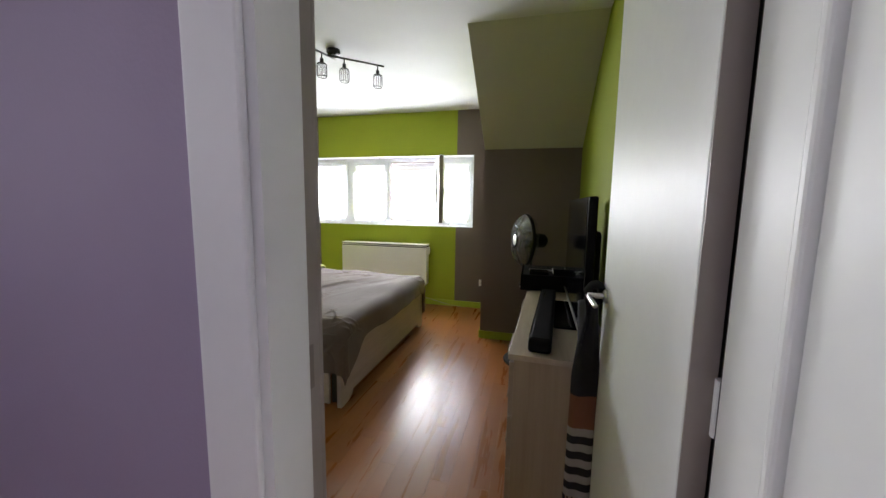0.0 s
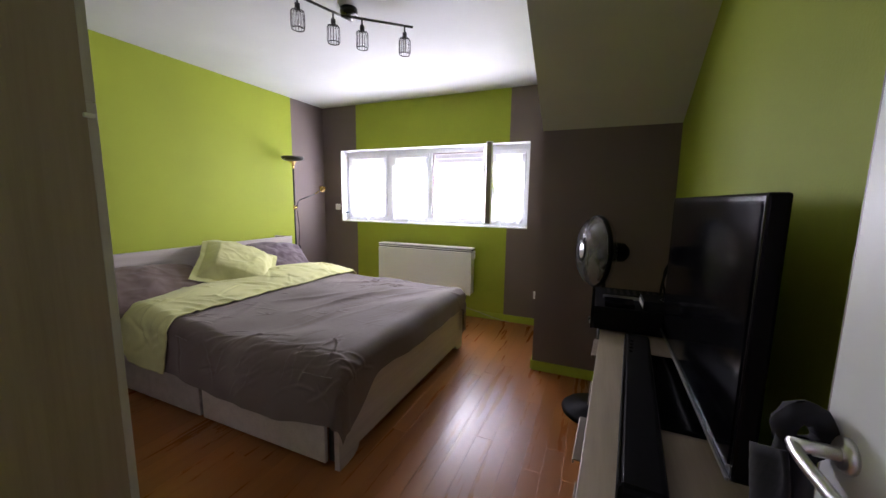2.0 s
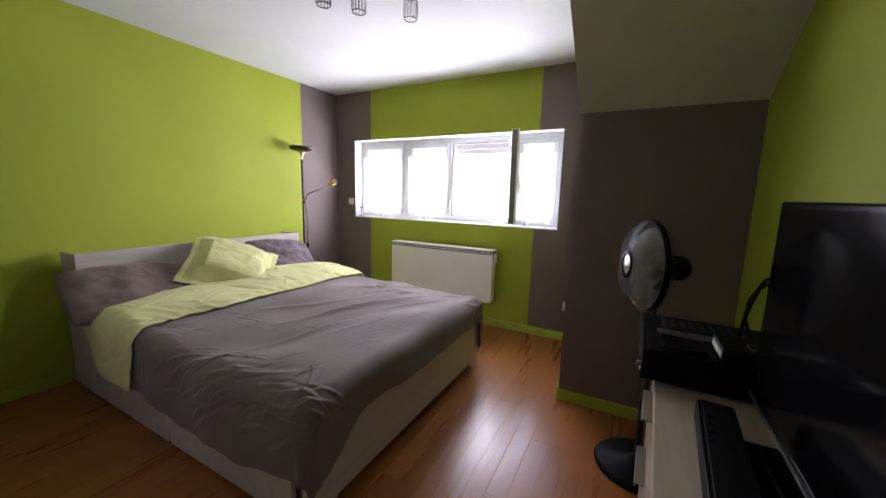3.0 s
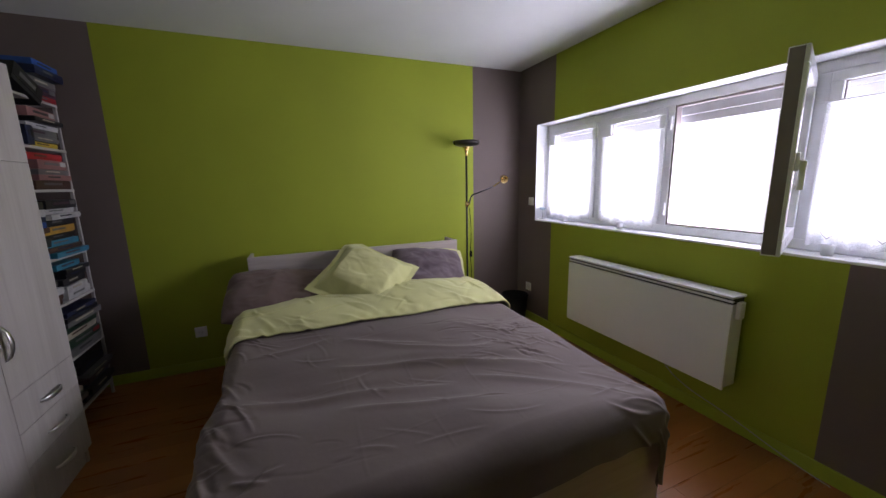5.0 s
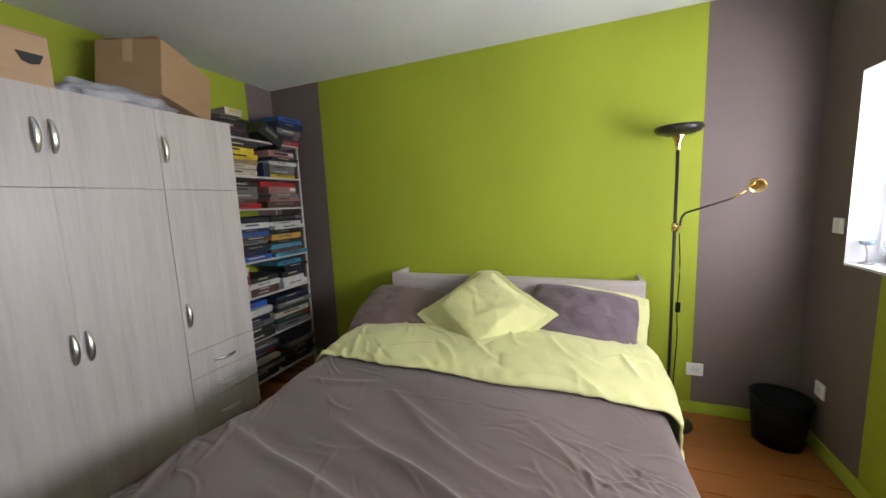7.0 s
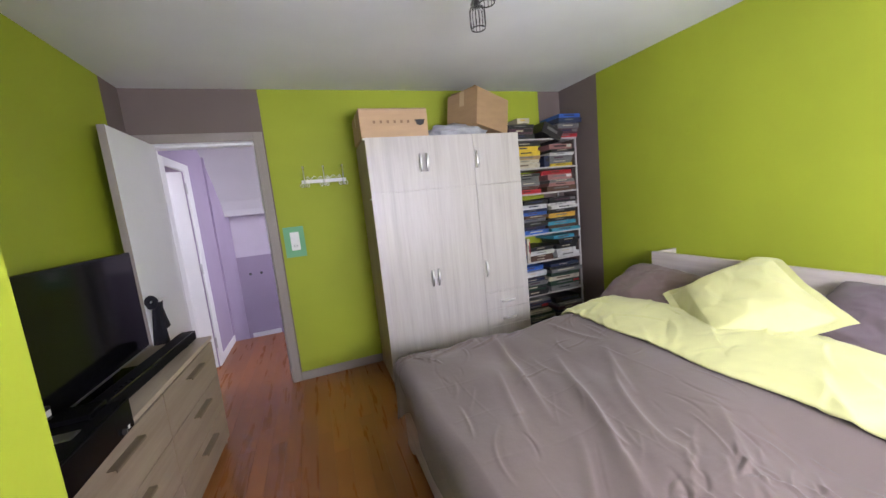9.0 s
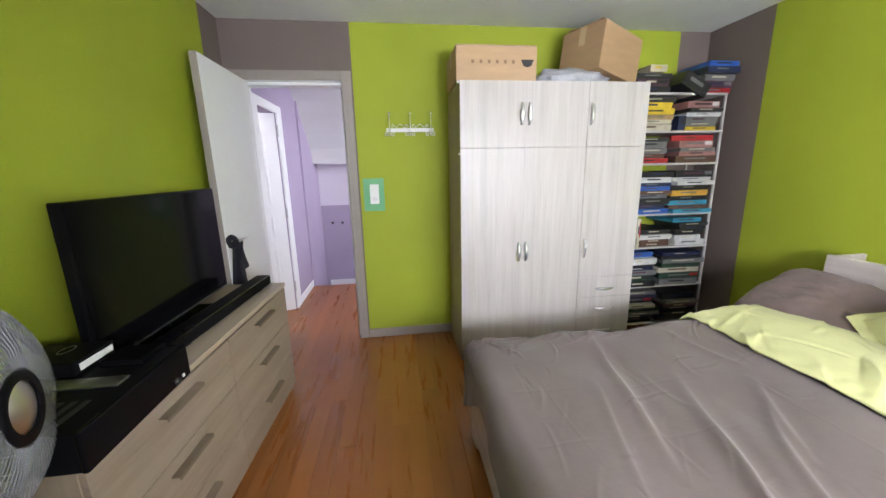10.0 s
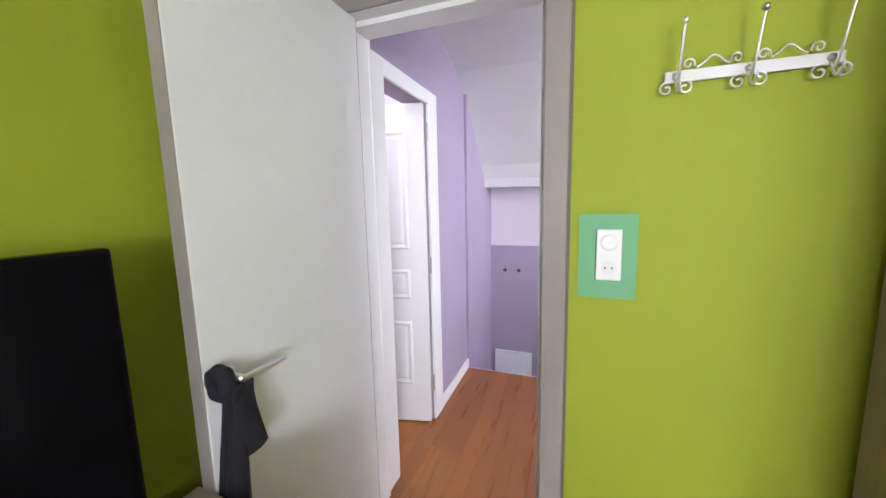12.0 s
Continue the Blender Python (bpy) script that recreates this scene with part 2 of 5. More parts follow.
def tube(points, r, seg=8, bm=None):
    """A round tube through points, softened."""
    bm = bm or bmesh.new()
    pts = [Vector(p) for p in points]
    for _ in range(2):
        out = [pts[0]]
        for a, b in zip(pts, pts[1:]):
            out += [a.lerp(b, 0.25), a.lerp(b, 0.75)]
        pts = out + [pts[-1]]
    rings = []
    for i, p in enumerate(pts):
        d = (pts[min(i + 1, len(pts) - 1)] - pts[max(i - 1, 0)]).normalized()
        q = d.to_track_quat("Z", "Y").to_matrix()
        rings.append([bm.verts.new(p + q @ Vector((r * math.cos(2 * math.pi * k / seg), r * math.sin(2 * math.pi * k / seg), 0))) for k in range(seg)])
    for a, b in zip(rings, rings[1:]):
        for k in range(seg):
            bm.faces.new((a[k], a[(k + 1) % seg], b[(k + 1) % seg], b[k]))
    for ring in (rings[0], rings[-1]):
        bm.faces.new(ring)
    bmesh.ops.recalc_face_normals(bm, faces=bm.faces)
    return bm


def slab(points, axis, a, b, bm=None):
    """A flat outline pushed from a to b along axis; points are the two other coordinates in x, y, z order."""
    bm = bm or bmesh.new()

    def at(p, c):
        return (c, *p) if axis == "x" else (p[0], c, p[1]) if axis == "y" else (*p, c)

    lo, hi = [bm.verts.new(at(p, a)) for p in points], [bm.verts.new(at(p, b)) for p in points]
    bm.faces.new(lo)
    bm.faces.new(hi[::-1])
    for i in range(len(points)):
        j = (i + 1) % len(points)
        bm.faces.new((lo[i], hi[i], hi[j], lo[j]))
    bmesh.ops.recalc_face_normals(bm, faces=bm.faces)
    return bm


def sheet(nu, nv, f, thick=0.0, bm=None):
    """A grid surface f(u, v), u and v from 0 to 1, with a second skin when thick."""
    bm = bm or bmesh.new()
    g = [[bm.verts.new(f(i / nu, j / nv)) for j in range(nv + 1)] for i in range(nu + 1)]
    fs = [bm.faces.new((g[i][j], g[i + 1][j], g[i + 1][j + 1], g[i][j + 1])) for i in range(nu) for j in range(nv)]
    bmesh.ops.recalc_face_normals(bm, faces=bm.faces)
    if thick:
        bmesh.ops.solidify(bm, geom=fs, thickness=thick)
    return bm


def setting(name, bm, material, label, category):
    return tagged(part(name, bm, material), label, category, "", "structure")


# ---- the large structure ----
EAST, NORTH, TOP = 3.745, 3.752, 2.425
KX, KY, KZ = 2.90, 2.735, 1.793
DL, DR, DH = 2.925, 3.665, 2.045
WX0, WX1, WZ0, WZ1 = 0.275, 2.632, 1.012, 1.894

bm = box(-0.12, 0, -0.12, 0.522, 0, TOP, mi=1)
bx(bm, -0.12, 0, 0.522, 3.23, 0, TOP, mi=0)
bx(bm, -0.12, 0, 3.23, NORTH + 0.3, 0, TOP, mi=1)
setting("wall_west", bm, (GREEN, TAUPE), "green painted bedroom wall with taupe corner stripes", "wall")
bm = bmesh.new()
for x0, x1, mi in ((0, WX0, 1), (WX1, KX, 1)):
    bx(bm, x0, x1, NORTH, NORTH + 0.3, 0, TOP, mi=mi)
for z0, z1 in ((0, WZ0), (WZ1, TOP)):
    bx(bm, WX0, 0.512, NORTH, NORTH + 0.3, z0, z1, mi=1)
    bx(bm, 0.512, 2.42, NORTH, NORTH + 0.3, z0, z1, mi=0)
    bx(bm, 2.42, WX1, NORTH, NORTH + 0.3, z0, z1, mi=1)
setting("wall_north", bm, (GREEN, TAUPE), "green window wall with taupe stripes at both ends", "wall")
bm = bmesh.new()
for x0, x1, z0, z1, mi in ((0, 0.262, 0, TOP, 1), (0.262, 2.862, 0, TOP, 0), (2.862, DL, 0, TOP, 1), (DL, DR, DH, TOP, 1), (DR, EAST, 0, TOP, 1)):
    bx(bm, x0, x1, -0.08, 0, z0, z1, mi=mi)
for x0, x1, z0, z1 in ((1.0, DL, 0, 2.42), (DL, DR, DH, 2.42), (DR, 3.70, 0, 2.42)):
    bx(bm, x0, x1, -0.16, -0.08, z0, z1, mi=2)
setting("wall_south", bm, (GREEN, TAUPE, LILAC), "green wall with taupe stripes round the doorway", "wall")
bm = box(EAST, EAST + 0.12, -0.08, 0.25, 0, TOP, mi=1)
bx(bm, EAST, EAST + 0.12, 0.25, KY + 0.1, 0, TOP, mi=0)
setting("wall_east", bm, (GREEN, TAUPE), "green side wall behind the television", "wall")
setting("knee_wall", box(KX + 0.1, EAST, KY, KY + 0.09, 0, KZ), TAUPE, "dark taupe low wall under the sloped ceiling", "wall")
bm = box(KX, KX + 0.1, KY, 3.30, 0, KZ, mi=0)
for f in bm.faces:
    if f.calc_center_median().y < KY + 0.001:
        f.material_index = 1
bx(bm, KX, KX + 0.1, KY + 0.09, 3.30, KZ, TOP, mi=0)
bx(bm, KX, KX + 0.1, 3.30, NORTH + 0.3, 0, TOP, mi=1)
setting("dormer_cheek_wall", bm, (GREEN, TAUPE), "green side wall of the window dormer", "wall")
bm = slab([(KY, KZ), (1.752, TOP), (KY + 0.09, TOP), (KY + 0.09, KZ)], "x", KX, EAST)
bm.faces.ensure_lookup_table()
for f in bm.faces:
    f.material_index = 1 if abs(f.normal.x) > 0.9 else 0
setting("sloped_ceiling", bm, (SLOPE, GREEN), "white sloped ceiling over the television corner, its shade in the paint colour", "ceiling")
setting("ceiling", box(-0.12, EAST + 0.12, -0.08, NORTH + 0.3, TOP, TOP + 0.1), CEIL, "plain white painted bedroom ceiling", "ceiling")

# skirting boards
bm = box(0, 0.014, 0, NORTH, 0.0, 0.075, 0.004)
bx(bm, 0.014, KX, NORTH - 0.014, NORTH, 0.0, 0.075, 0.004)
bx(bm, KX, EAST - 0.014, KY - 0.014, KY, 0.0, 0.075, 0.004)
bx(bm, KX - 0.014, KX, KY, NORTH - 0.014, 0.0, 0.075, 0.004)
bx(bm, EAST - 0.014, EAST, 0.02, KY, 0.0, 0.075, 0.004)
setting("baseboard_green", bm, GREENTRIM, "green painted wooden skirting board", "baseboard")
setting("baseboard_south", box(0.014, 2.868, 0, 0.014, 0, 0.075, 0.004), GREYTRIM, "grey-taupe skirting board under the green wall", "baseboard")

# landing outside the bedroom door, with the stairwell beyond it
HE, HS, EDGE = 3.665, -2.45, -1.55
bm = bmesh.new()
for y0, y1, z0, z1 in ((-0.30, -0.16, -1.3, 2.42), (-0.80, -0.30, 1.93, 2.42), (HS, -0.80, -1.3, 2.42), (-0.80, -0.30, -1.3, -0.02)):
    bx(bm, HE, HE + 0.12, y0, y1, z0, z1)
setting("landing_wall_east", bm, LILAC, "lilac painted landing wall", "wall")
bm = box(1.0, HE + 0.12, HS - 0.1, HS, -1.3, 0.915, mi=0)
bx(bm, 1.0, HE + 0.12, HS - 0.1, HS, 0.915, 1.495, mi=1)
setting("landing_wall_south", bm, (LILAC, PALE), "lilac stairwell wall, paler in its upper part", "wall")
# unseen end wall, with an opening made for the landing lamp
bm = bmesh.new()
for y0, y1, z0, z1 in ((HS, -1.3, -1.3, 2.42), (-0.35, -0.16, -1.3, 2.42), (-1.3, -0.35, -1.3, 1.25), (-1.3, -0.35, 2.25, 2.42)):
    bx(bm, 0.9, 1.0, y0, y1, z0, z1)
setting("landing_wall_west", bm, LILAC, "lilac landing wall with an assumed window opening for the lamp", "wall")
slope_curve = [(-0.95, 2.42), (-1.10, 2.385), (-1.22, 2.345), (-1.385, 2.275), (-1.55, 2.165), (-1.74, 2.025), (-1.93, 1.86), (-2.10, 1.685), (-2.17, 1.57), (-2.19, 1.495)]
bm = slab(slope_curve + [(HS, 1.495), (HS - 0.1, 1.495), (HS - 0.1, 2.52), (-0.95, 2.52)], "x", 0.9, HE + 0.12)
setting("landing_sloped_ceiling", bm, CEIL, "white sloped ceiling over the stairwell", "ceiling")
setting("landing_ceiling", box(0.9, HE + 0.12, -0.95, -0.08, 2.42, 2.52), CEIL, "white landing ceiling", "ceiling")
setting("stairwell_floor", box(0.9, HE + 0.12, HS - 0.1, EDGE, -1.4, -1.3), JOINT, "dark floor at the bottom of the stairwell", "floor")
setting("landing_edge", box(1.0, HE, EDGE - 0.03, EDGE, -1.3, -0.012), WHITE, "white riser at the edge of the landing", "trim")
setting("corner_boxing", box(HE - 0.022, HE, EDGE - 0.03, EDGE + 0.005, 0, 2.42, 0.003), LILAC, "slim lilac boxing strip on the landing wall", "trim")
setting("landing_baseboard", box(HE - 0.014, HE, EDGE, -0.93, 0, 0.08, 0.004), WHITE, "white skirting board on the landing", "baseboard")


# ---- doors and window ----
def door_frame():
    g = tagged(thing("door_frame", "door frame, white inside and grey-taupe towards the bedroom", "door frame", (3.3, -0.08, 0)), kind="structure")
    part("jamb", box(DL - 0.02, 2.958, -0.16, -0.055, 0, DH), WHITE, g)
    part("rebate", box(DL - 0.02, 2.943, -0.055, 0, 0, DH), GREYTRIM, g, "grey-taupe painted rebate")
    part("jamb", bx(box(3.636, DR, -0.16, -0.055, 0, DH), 3.656, DR, -0.055, 0, 0, DH), WHITE, g)
    # black strip colours in the shade of the gap between leaf and jamb
    part("dark_strip", bx(box(3.637, 3.656, -0.055, -0.050, 0, 2.0), 3.651, 3.656, -0.050, -0.002, 0, 2.0), DARKSLOT, g, "black strip for the shade in the gap beside the jamb")
    part("casing", box(3.634, 3.664, -0.176, -0.16, 0, 2.03, 0.005), WHITE, g)
    part("head_jamb", bx(box(2.958, 3.636, -0.16, -0.055, 2.015, DH), 2.943, 3.656, -0.055, 0, 2.034, DH), WHITE, g)
    bm = box(2.872, 2.943, 0.0, 0.016, 0, 2.10, 0.004)
    bx(bm, 2.888, 2.893, 0.016, 0.019, 0, 2.085)
    bx(bm, 2.92, 2.925, 0.016, 0.019, 0, 2.055)
    part("architrave", bm, GREYTRIM, g, "grey-taupe grooved door casing")
    bm = box(2.943, 3.718, 0.0, 0.016, 2.035, 2.10, 0.004)
    bx(bm, 2.943, 3.718, 0.016, 0.019, 2.085, 2.09)
    part("architrave", bm, GREYTRIM, g)
    part("architrave", box(3.66, 3.718, 0.0, 0.016, 0, 2.035, 0.004), GREYTRIM, g)
    part("casing", box(2.835, 2.94, -0.176, -0.16, 0, 2.11, 0.005), WHITE, g)
    part("casing", box(2.94, 3.66, -0.176, -0.16, 2.03, 2.11, 0.005), WHITE, g)
    part("strike_plate", box(2.9425, 2.9445, -0.045, -0.022, 0.90, 0.99), GASKET, g, "small dark strike plate")


def lever(parent, x, side):
    """Lever handle on a rosette; side +1 looks to +x."""
    bm = lathe([(0.0, 0.0), (0.022, 0.0), (0.022, 0.006), (0.017, 0.01), (0.0, 0.01)], 20, Matrix.Translation((x, 0.598, 0.988)) @ Matrix.Rotation(radians(90 * side), 4, "Y"))
    rod(bm, (x, 0.598, 0.988), (x + side * 0.058, 0.598, 0.988), 0.009)
    h = part("door_handle", bm, CHROME, parent, "satin chrome lever handle", True)
    part("lever", tube([(x + side * 0.052, 0.604, 0.988), (x + side * 0.058, 0.57, 0.988), (x + side * 0.056, 0.52, 0.987), (x + side * 0.054, 0.474, 0.985)], 0.0075), CHROME, h, "", True)


def bedroom_door():
    g = tagged(thing("door_1", "plain white bedroom door standing open", "door", (3.62, -0.02, 0)), kind="structure")
    part("leaf", box(3.603, 3.643, -0.028, 0.652, 0.012, 2.03, 0.003), WHITE, g)
    part("edge_strip", box(3.604, 3.642, 0.652, 0.655, 0.012, 2.03), GREYTRIM, g, "grey-taupe painted door edge")
    part("edge_strip", box(3.604, 3.642, -0.031, -0.028, 0.012, 2.03), GREYTRIM, g)
    for z in (0.25, 0.93, 1.75):
        part("hinge", rod(bmesh.new(), (3.644, -0.040, z), (3.644, -0.040, z + 0.09), 0.009), WHITE, g, "white painted hinge")
    lever(g, 3.603, -1)
    lever(g, 3.643, 1)


def landing_door():
    g = tagged(thing("door_2", "white moulded panel door standing open off the landing", "door", (HE, -0.8, 0)), kind="structure")
    m = Matrix.Translation((HE + 0.004, -0.774, 0)) @ Matrix.Rotation(radians(14), 4, "Z")
    W = 0.60
    leaf = part("leaf", bx(bmesh.new(), 0, W, -0.02, 0.02, 0.01, 1.925, 0.003, 0, m), WHITE, g)

    def panel(x0, x1, z0, z1):
        bm = bmesh.new()
        rings = []
        for inset, y in ((0.0, 0.021), (0.012, 0.029), (0.03, 0.022), (0.045, 0.026)):
            rings.append([bm.verts.new(m @ Vector((x, y, z))) for x, z in ((x0 + inset, z0 + inset), (x1 - inset, z0 + inset), (x1 - inset, z1 - inset), (x0 + inset, z1 - inset))])
        for r0, r1 in zip(rings, rings[1:]):
            for i in range(4):
                bm.faces.new((r0[i], r0[(i + 1) % 4], r1[(i + 1) % 4], r1[i]))
        bm.faces.new(rings[-1])
        bmesh.ops.recalc_face_normals(bm, faces=bm.faces)
        part("panel_moulding", bm, WHITE, leaf)

    for z0, z1 in ((0.26, 0.66), (0.80, 0.98), (1.10, 1.78)):
        panel(0.10, 0.28, z0, z1)
        panel(0.33, 0.51, z0, z1)
    for y0, y1, z1 in ((-0.93, -0.80, 2.0), (-0.30, -0.177, 2.0)):
        part("casing", box(HE - 0.018, HE, y0, y1, 0, z1, 0.005), WHITE, g)
    part("casing", box(HE - 0.018, HE, -0.80, -0.30, 1.925, 2.0, 0.005), WHITE, g)
    for z in (0.2, 0.95, 1.72):
        part("hinge", rod(bmesh.new(), (HE - 0.006, -0.792, z), (HE - 0.006, -0.792, z + 0.1), 0.009), GREYMET, g, "grey metal hinge")


SR = 4.55
bm = box(SR, SR + 0.1, -1.5, -0.08, 0, 2.42)
bx(bm, HE + 0.12, SR, -1.6, -1.5, 0, 2.42)
bx(bm, HE + 0.12, SR, -0.16, -0.08, 0, 2.42)
setting("side_room_wall", bm, PALE, "plain pale wall of the space behind the open door", "wall")
# unseen ceiling; its opening is only there for the added lamp
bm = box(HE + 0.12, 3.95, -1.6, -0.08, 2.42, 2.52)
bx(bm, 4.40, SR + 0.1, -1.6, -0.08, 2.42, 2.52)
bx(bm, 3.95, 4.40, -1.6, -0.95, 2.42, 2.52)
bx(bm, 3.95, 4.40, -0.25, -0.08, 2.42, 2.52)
setting("side_room_ceiling", bm, CEIL, "plain white ceiling behind the open door, opened for an added lamp", "ceiling")
setting("side_room_floor", box(EAST + 0.001, SR, -1.5, -0.16, -0.10, 0.0), PLANK, "varnished oak floor behind the open door", "floor")

door_frame()
bedroom_door()
landing_door()

WY = 3.885


def window():
    g = tagged(thing("window_1", "wide white plastic window with one sash standing open", "window", (1.45, WY, WZ0)), kind="structure")
    t = 0.004
    bm = box(WX0, WX0 + t, NORTH - 0.002, NORTH + 0.3, WZ0, WZ1)
    bx(bm, WX1 - t, WX1, NORTH - 0.002, NORTH + 0.3, WZ0, WZ1)
    bx(bm, WX0, WX1, NORTH - 0.002, NORTH + 0.3, WZ1 - t, WZ1)
    part("reveal_lining", bm, PVC, g)
    part("window_sill", box(WX0 + t, WX1 - t, NORTH - 0.006, NORTH + 0.3, WZ0, WZ0 + 0.014, 0.003), PVC, g, "white painted window sill")
    z0, z1, d0, d1 = WZ0 + 0.014, WZ1 - t, WY, WY + 0.065
    bm = box(WX0 + t, WX1 - t, d0, d1, z0, z0 + 0.055, 0.006)
    bx(bm, WX0 + t, WX1 - t, d0, d1, z1 - 0.055, z1, 0.006)
    for a, b in ((WX0 + t, WX0 + 0.06), (0.87, 0.965), (1.445, 1.492), (2.135, 2.215), (WX1 - 0.06, WX1 - t)):
        bx(bm, a, b, d0 + 0.001, d1 - 0.001, z0 + 0.05, z1 - 0.05, 0.006)
    part("window_frame", bm, PVC, g)
    for a, b in ((WX0 + 0.06, 0.87), (0.965, 1.445), (2.215, WX1 - 0.06)):
        e = 0.045
        bm = bmesh.new()
        for q in ((a, b, z0 + 0.055, z0 + 0.055 + e), (a, b, z1 - 0.055 - e, z1 - 0.055), (a, a + e, z0 + 0.1, z1 - 0.1), (b - e, b, z0 + 0.1, z1 - 0.1)):
            bx(bm, q[0], q[1], d0 - 0.012, d0 + 0.045, q[2], q[3], 0.006)
        s = part("sash", bm, PVC, g)
        p = part("pane", box(a + e - 0.005, b - e + 0.005, d0 + 0.016, d0 + 0.026, z0 + 0.095, z1 - 0.095), GLASS, s)
        p.visible_shadow = False
        bm = bmesh.new()
        for q in ((a + e - 0.002, a + e + 0.004, z0 + 0.1, z1 - 0.1), (b - e - 0.004, b - e + 0.002, z0 + 0.1, z1 - 0.1), (a + e, b - e, z1 - 0.104, z1 - 0.098)):
            bx(bm, q[0], q[1], d0 + 0.004, d0 + 0.015, q[2], q[3])
        part("gasket", bm, GASKET, s)
    bm = bmesh.new()
    for q in ((1.492, 1.504, z0 + 0.055, z1 - 0.055), (2.125, 2.135, z0 + 0.055, z1 - 0.055), (1.504, 2.125, z0 + 0.055, z0 + 0.065), (1.504, 2.125, z1 - 0.067, z1 - 0.055)):
        bx(bm, q[0], q[1], d0 + 0.006, d0 + 0.05, q[2], q[3])
    part("rebate_gasket", bm, GASKET, g, "grey-brown seal round the open sash's rebate")
    for z in (z0 + 0.12, z1 - 0.2):
        part("hinge", rod(bmesh.new(), (1.478, d0 - 0.008, z), (1.478, d0 - 0.008, z + 0.08), 0.009), PVC, g)
    for k in range(3):
        z = z1 - 0.165 + k * 0.055
        part("shutter_slat", box(WX0 + 0.03, WX1 - 0.03, d1 + 0.03, d1 + 0.042, z, z + 0.053, 0.004), SHUTTER, g, "pale slat of the raised roller shutter")
    # the open sash, hung on the post at its right
    m = Matrix.Translation((2.135, d0 - 0.01, 0)) @ Matrix.Rotation(radians(-70), 4, "Z")
    w, e, a0, a1 = 0.60, 0.062, z0 + 0.05, z1 - 0.05
    bm = bmesh.new()
    for q in ((0, w, a0, a0 + e), (0, w, a1 - e, a1), (0, e, a0 + e, a1 - e), (w - e, w, a0 + e, a1 - e)):
        bx(bm, q[0], q[1], -0.03, 0.03, q[2], q[3], 0.005, 0, m)
    s = part("open_sash", bm, PVC, g, "white plastic sash swung into the room")
    p = part("pane", bx(bmesh.new(), e - 0.004, w - e + 0.004, -0.008, 0.008, a0 + e - 0.004, a1 - e + 0.004, 0, 0, m), GLASS, s)
    p.visible_shadow = False
    part("dark_strip", bx(bmesh.new(), w, w + 0.003, -0.026, 0.016, a0 + 0.006, a1 - 0.006, 0, 0, m), GASKET, s, "grey-brown strip on the sash edge")
    bm = bx(bmesh.new(), w - 0.045, w - 0.02, 0.03, 0.042, 1.40, 1.47, 0.003, 0, m)
    bx(bm, w - 0.042, w - 0.024, 0.042, 0.062, 1.33, 1.44, 0.005, 0, m)
    part("sash_handle", bm, PVC, s, "white window handle")


window()
setting("backdrop", box(-9, 12, 9.0, 9.05, -6, 12), SKYGLOW, "plain bright hazy sky outside the window", "backdrop")


def half_curtain(x0, x1, z1, seed):
    g = thing("half_curtain", "white voile half curtain with embroidered hearts along the hem", "curtain", ((x0 + x1) / 2, WY - 0.03, WZ0 + 0.03), "half curtains in the window")
    y = WY - 0.034

    def f(u, v):
        z = z1 - (z1 - 1.055 - 0.014 * abs(math.sin(v * 14 + seed))) * u
        return (x0 + (x1 - x0) * v, y - 0.008 - 0.010 * (0.3 + u) * (1 + math.sin(v * 34 + seed + 2 * u)) * 0.6, z)

    part("cloth", sheet(16, 60, f), SHEER, g, "", True)
    part("rod", rod(bmesh.new(), (x0 - 0.02, y - 0.004, z1 + 0.004), (x1 + 0.02, y - 0.004, z1 + 0.004), 0.004), PVC, g)
    n = max(2, int((x1 - x0) / 0.115))
    for k in range(n):
        cx = x0 + (x1 - x0) * (k + 0.5) / n
        pts = [(cx + 0.024 * math.sin(a) ** 3, y - 0.034, 1.125 + 0.0016 * (13 * math.cos(a) - 5 * math.cos(2 * a) - 2 * math.cos(3 * a) - math.cos(4 * a))) for a in [2 * math.pi * i / 16 for i in range(17)]]
        part("heart", tube(pts, 0.0016, 5), GASKET, g, "grey embroidered heart outline")


half_curtain(0.345, 0.865, 1.70, 0.3)
half_curtain(0.968, 1.44, 1.70, 1.7)
half_curtain(2.225, 2.56, 1.70, 2.9)


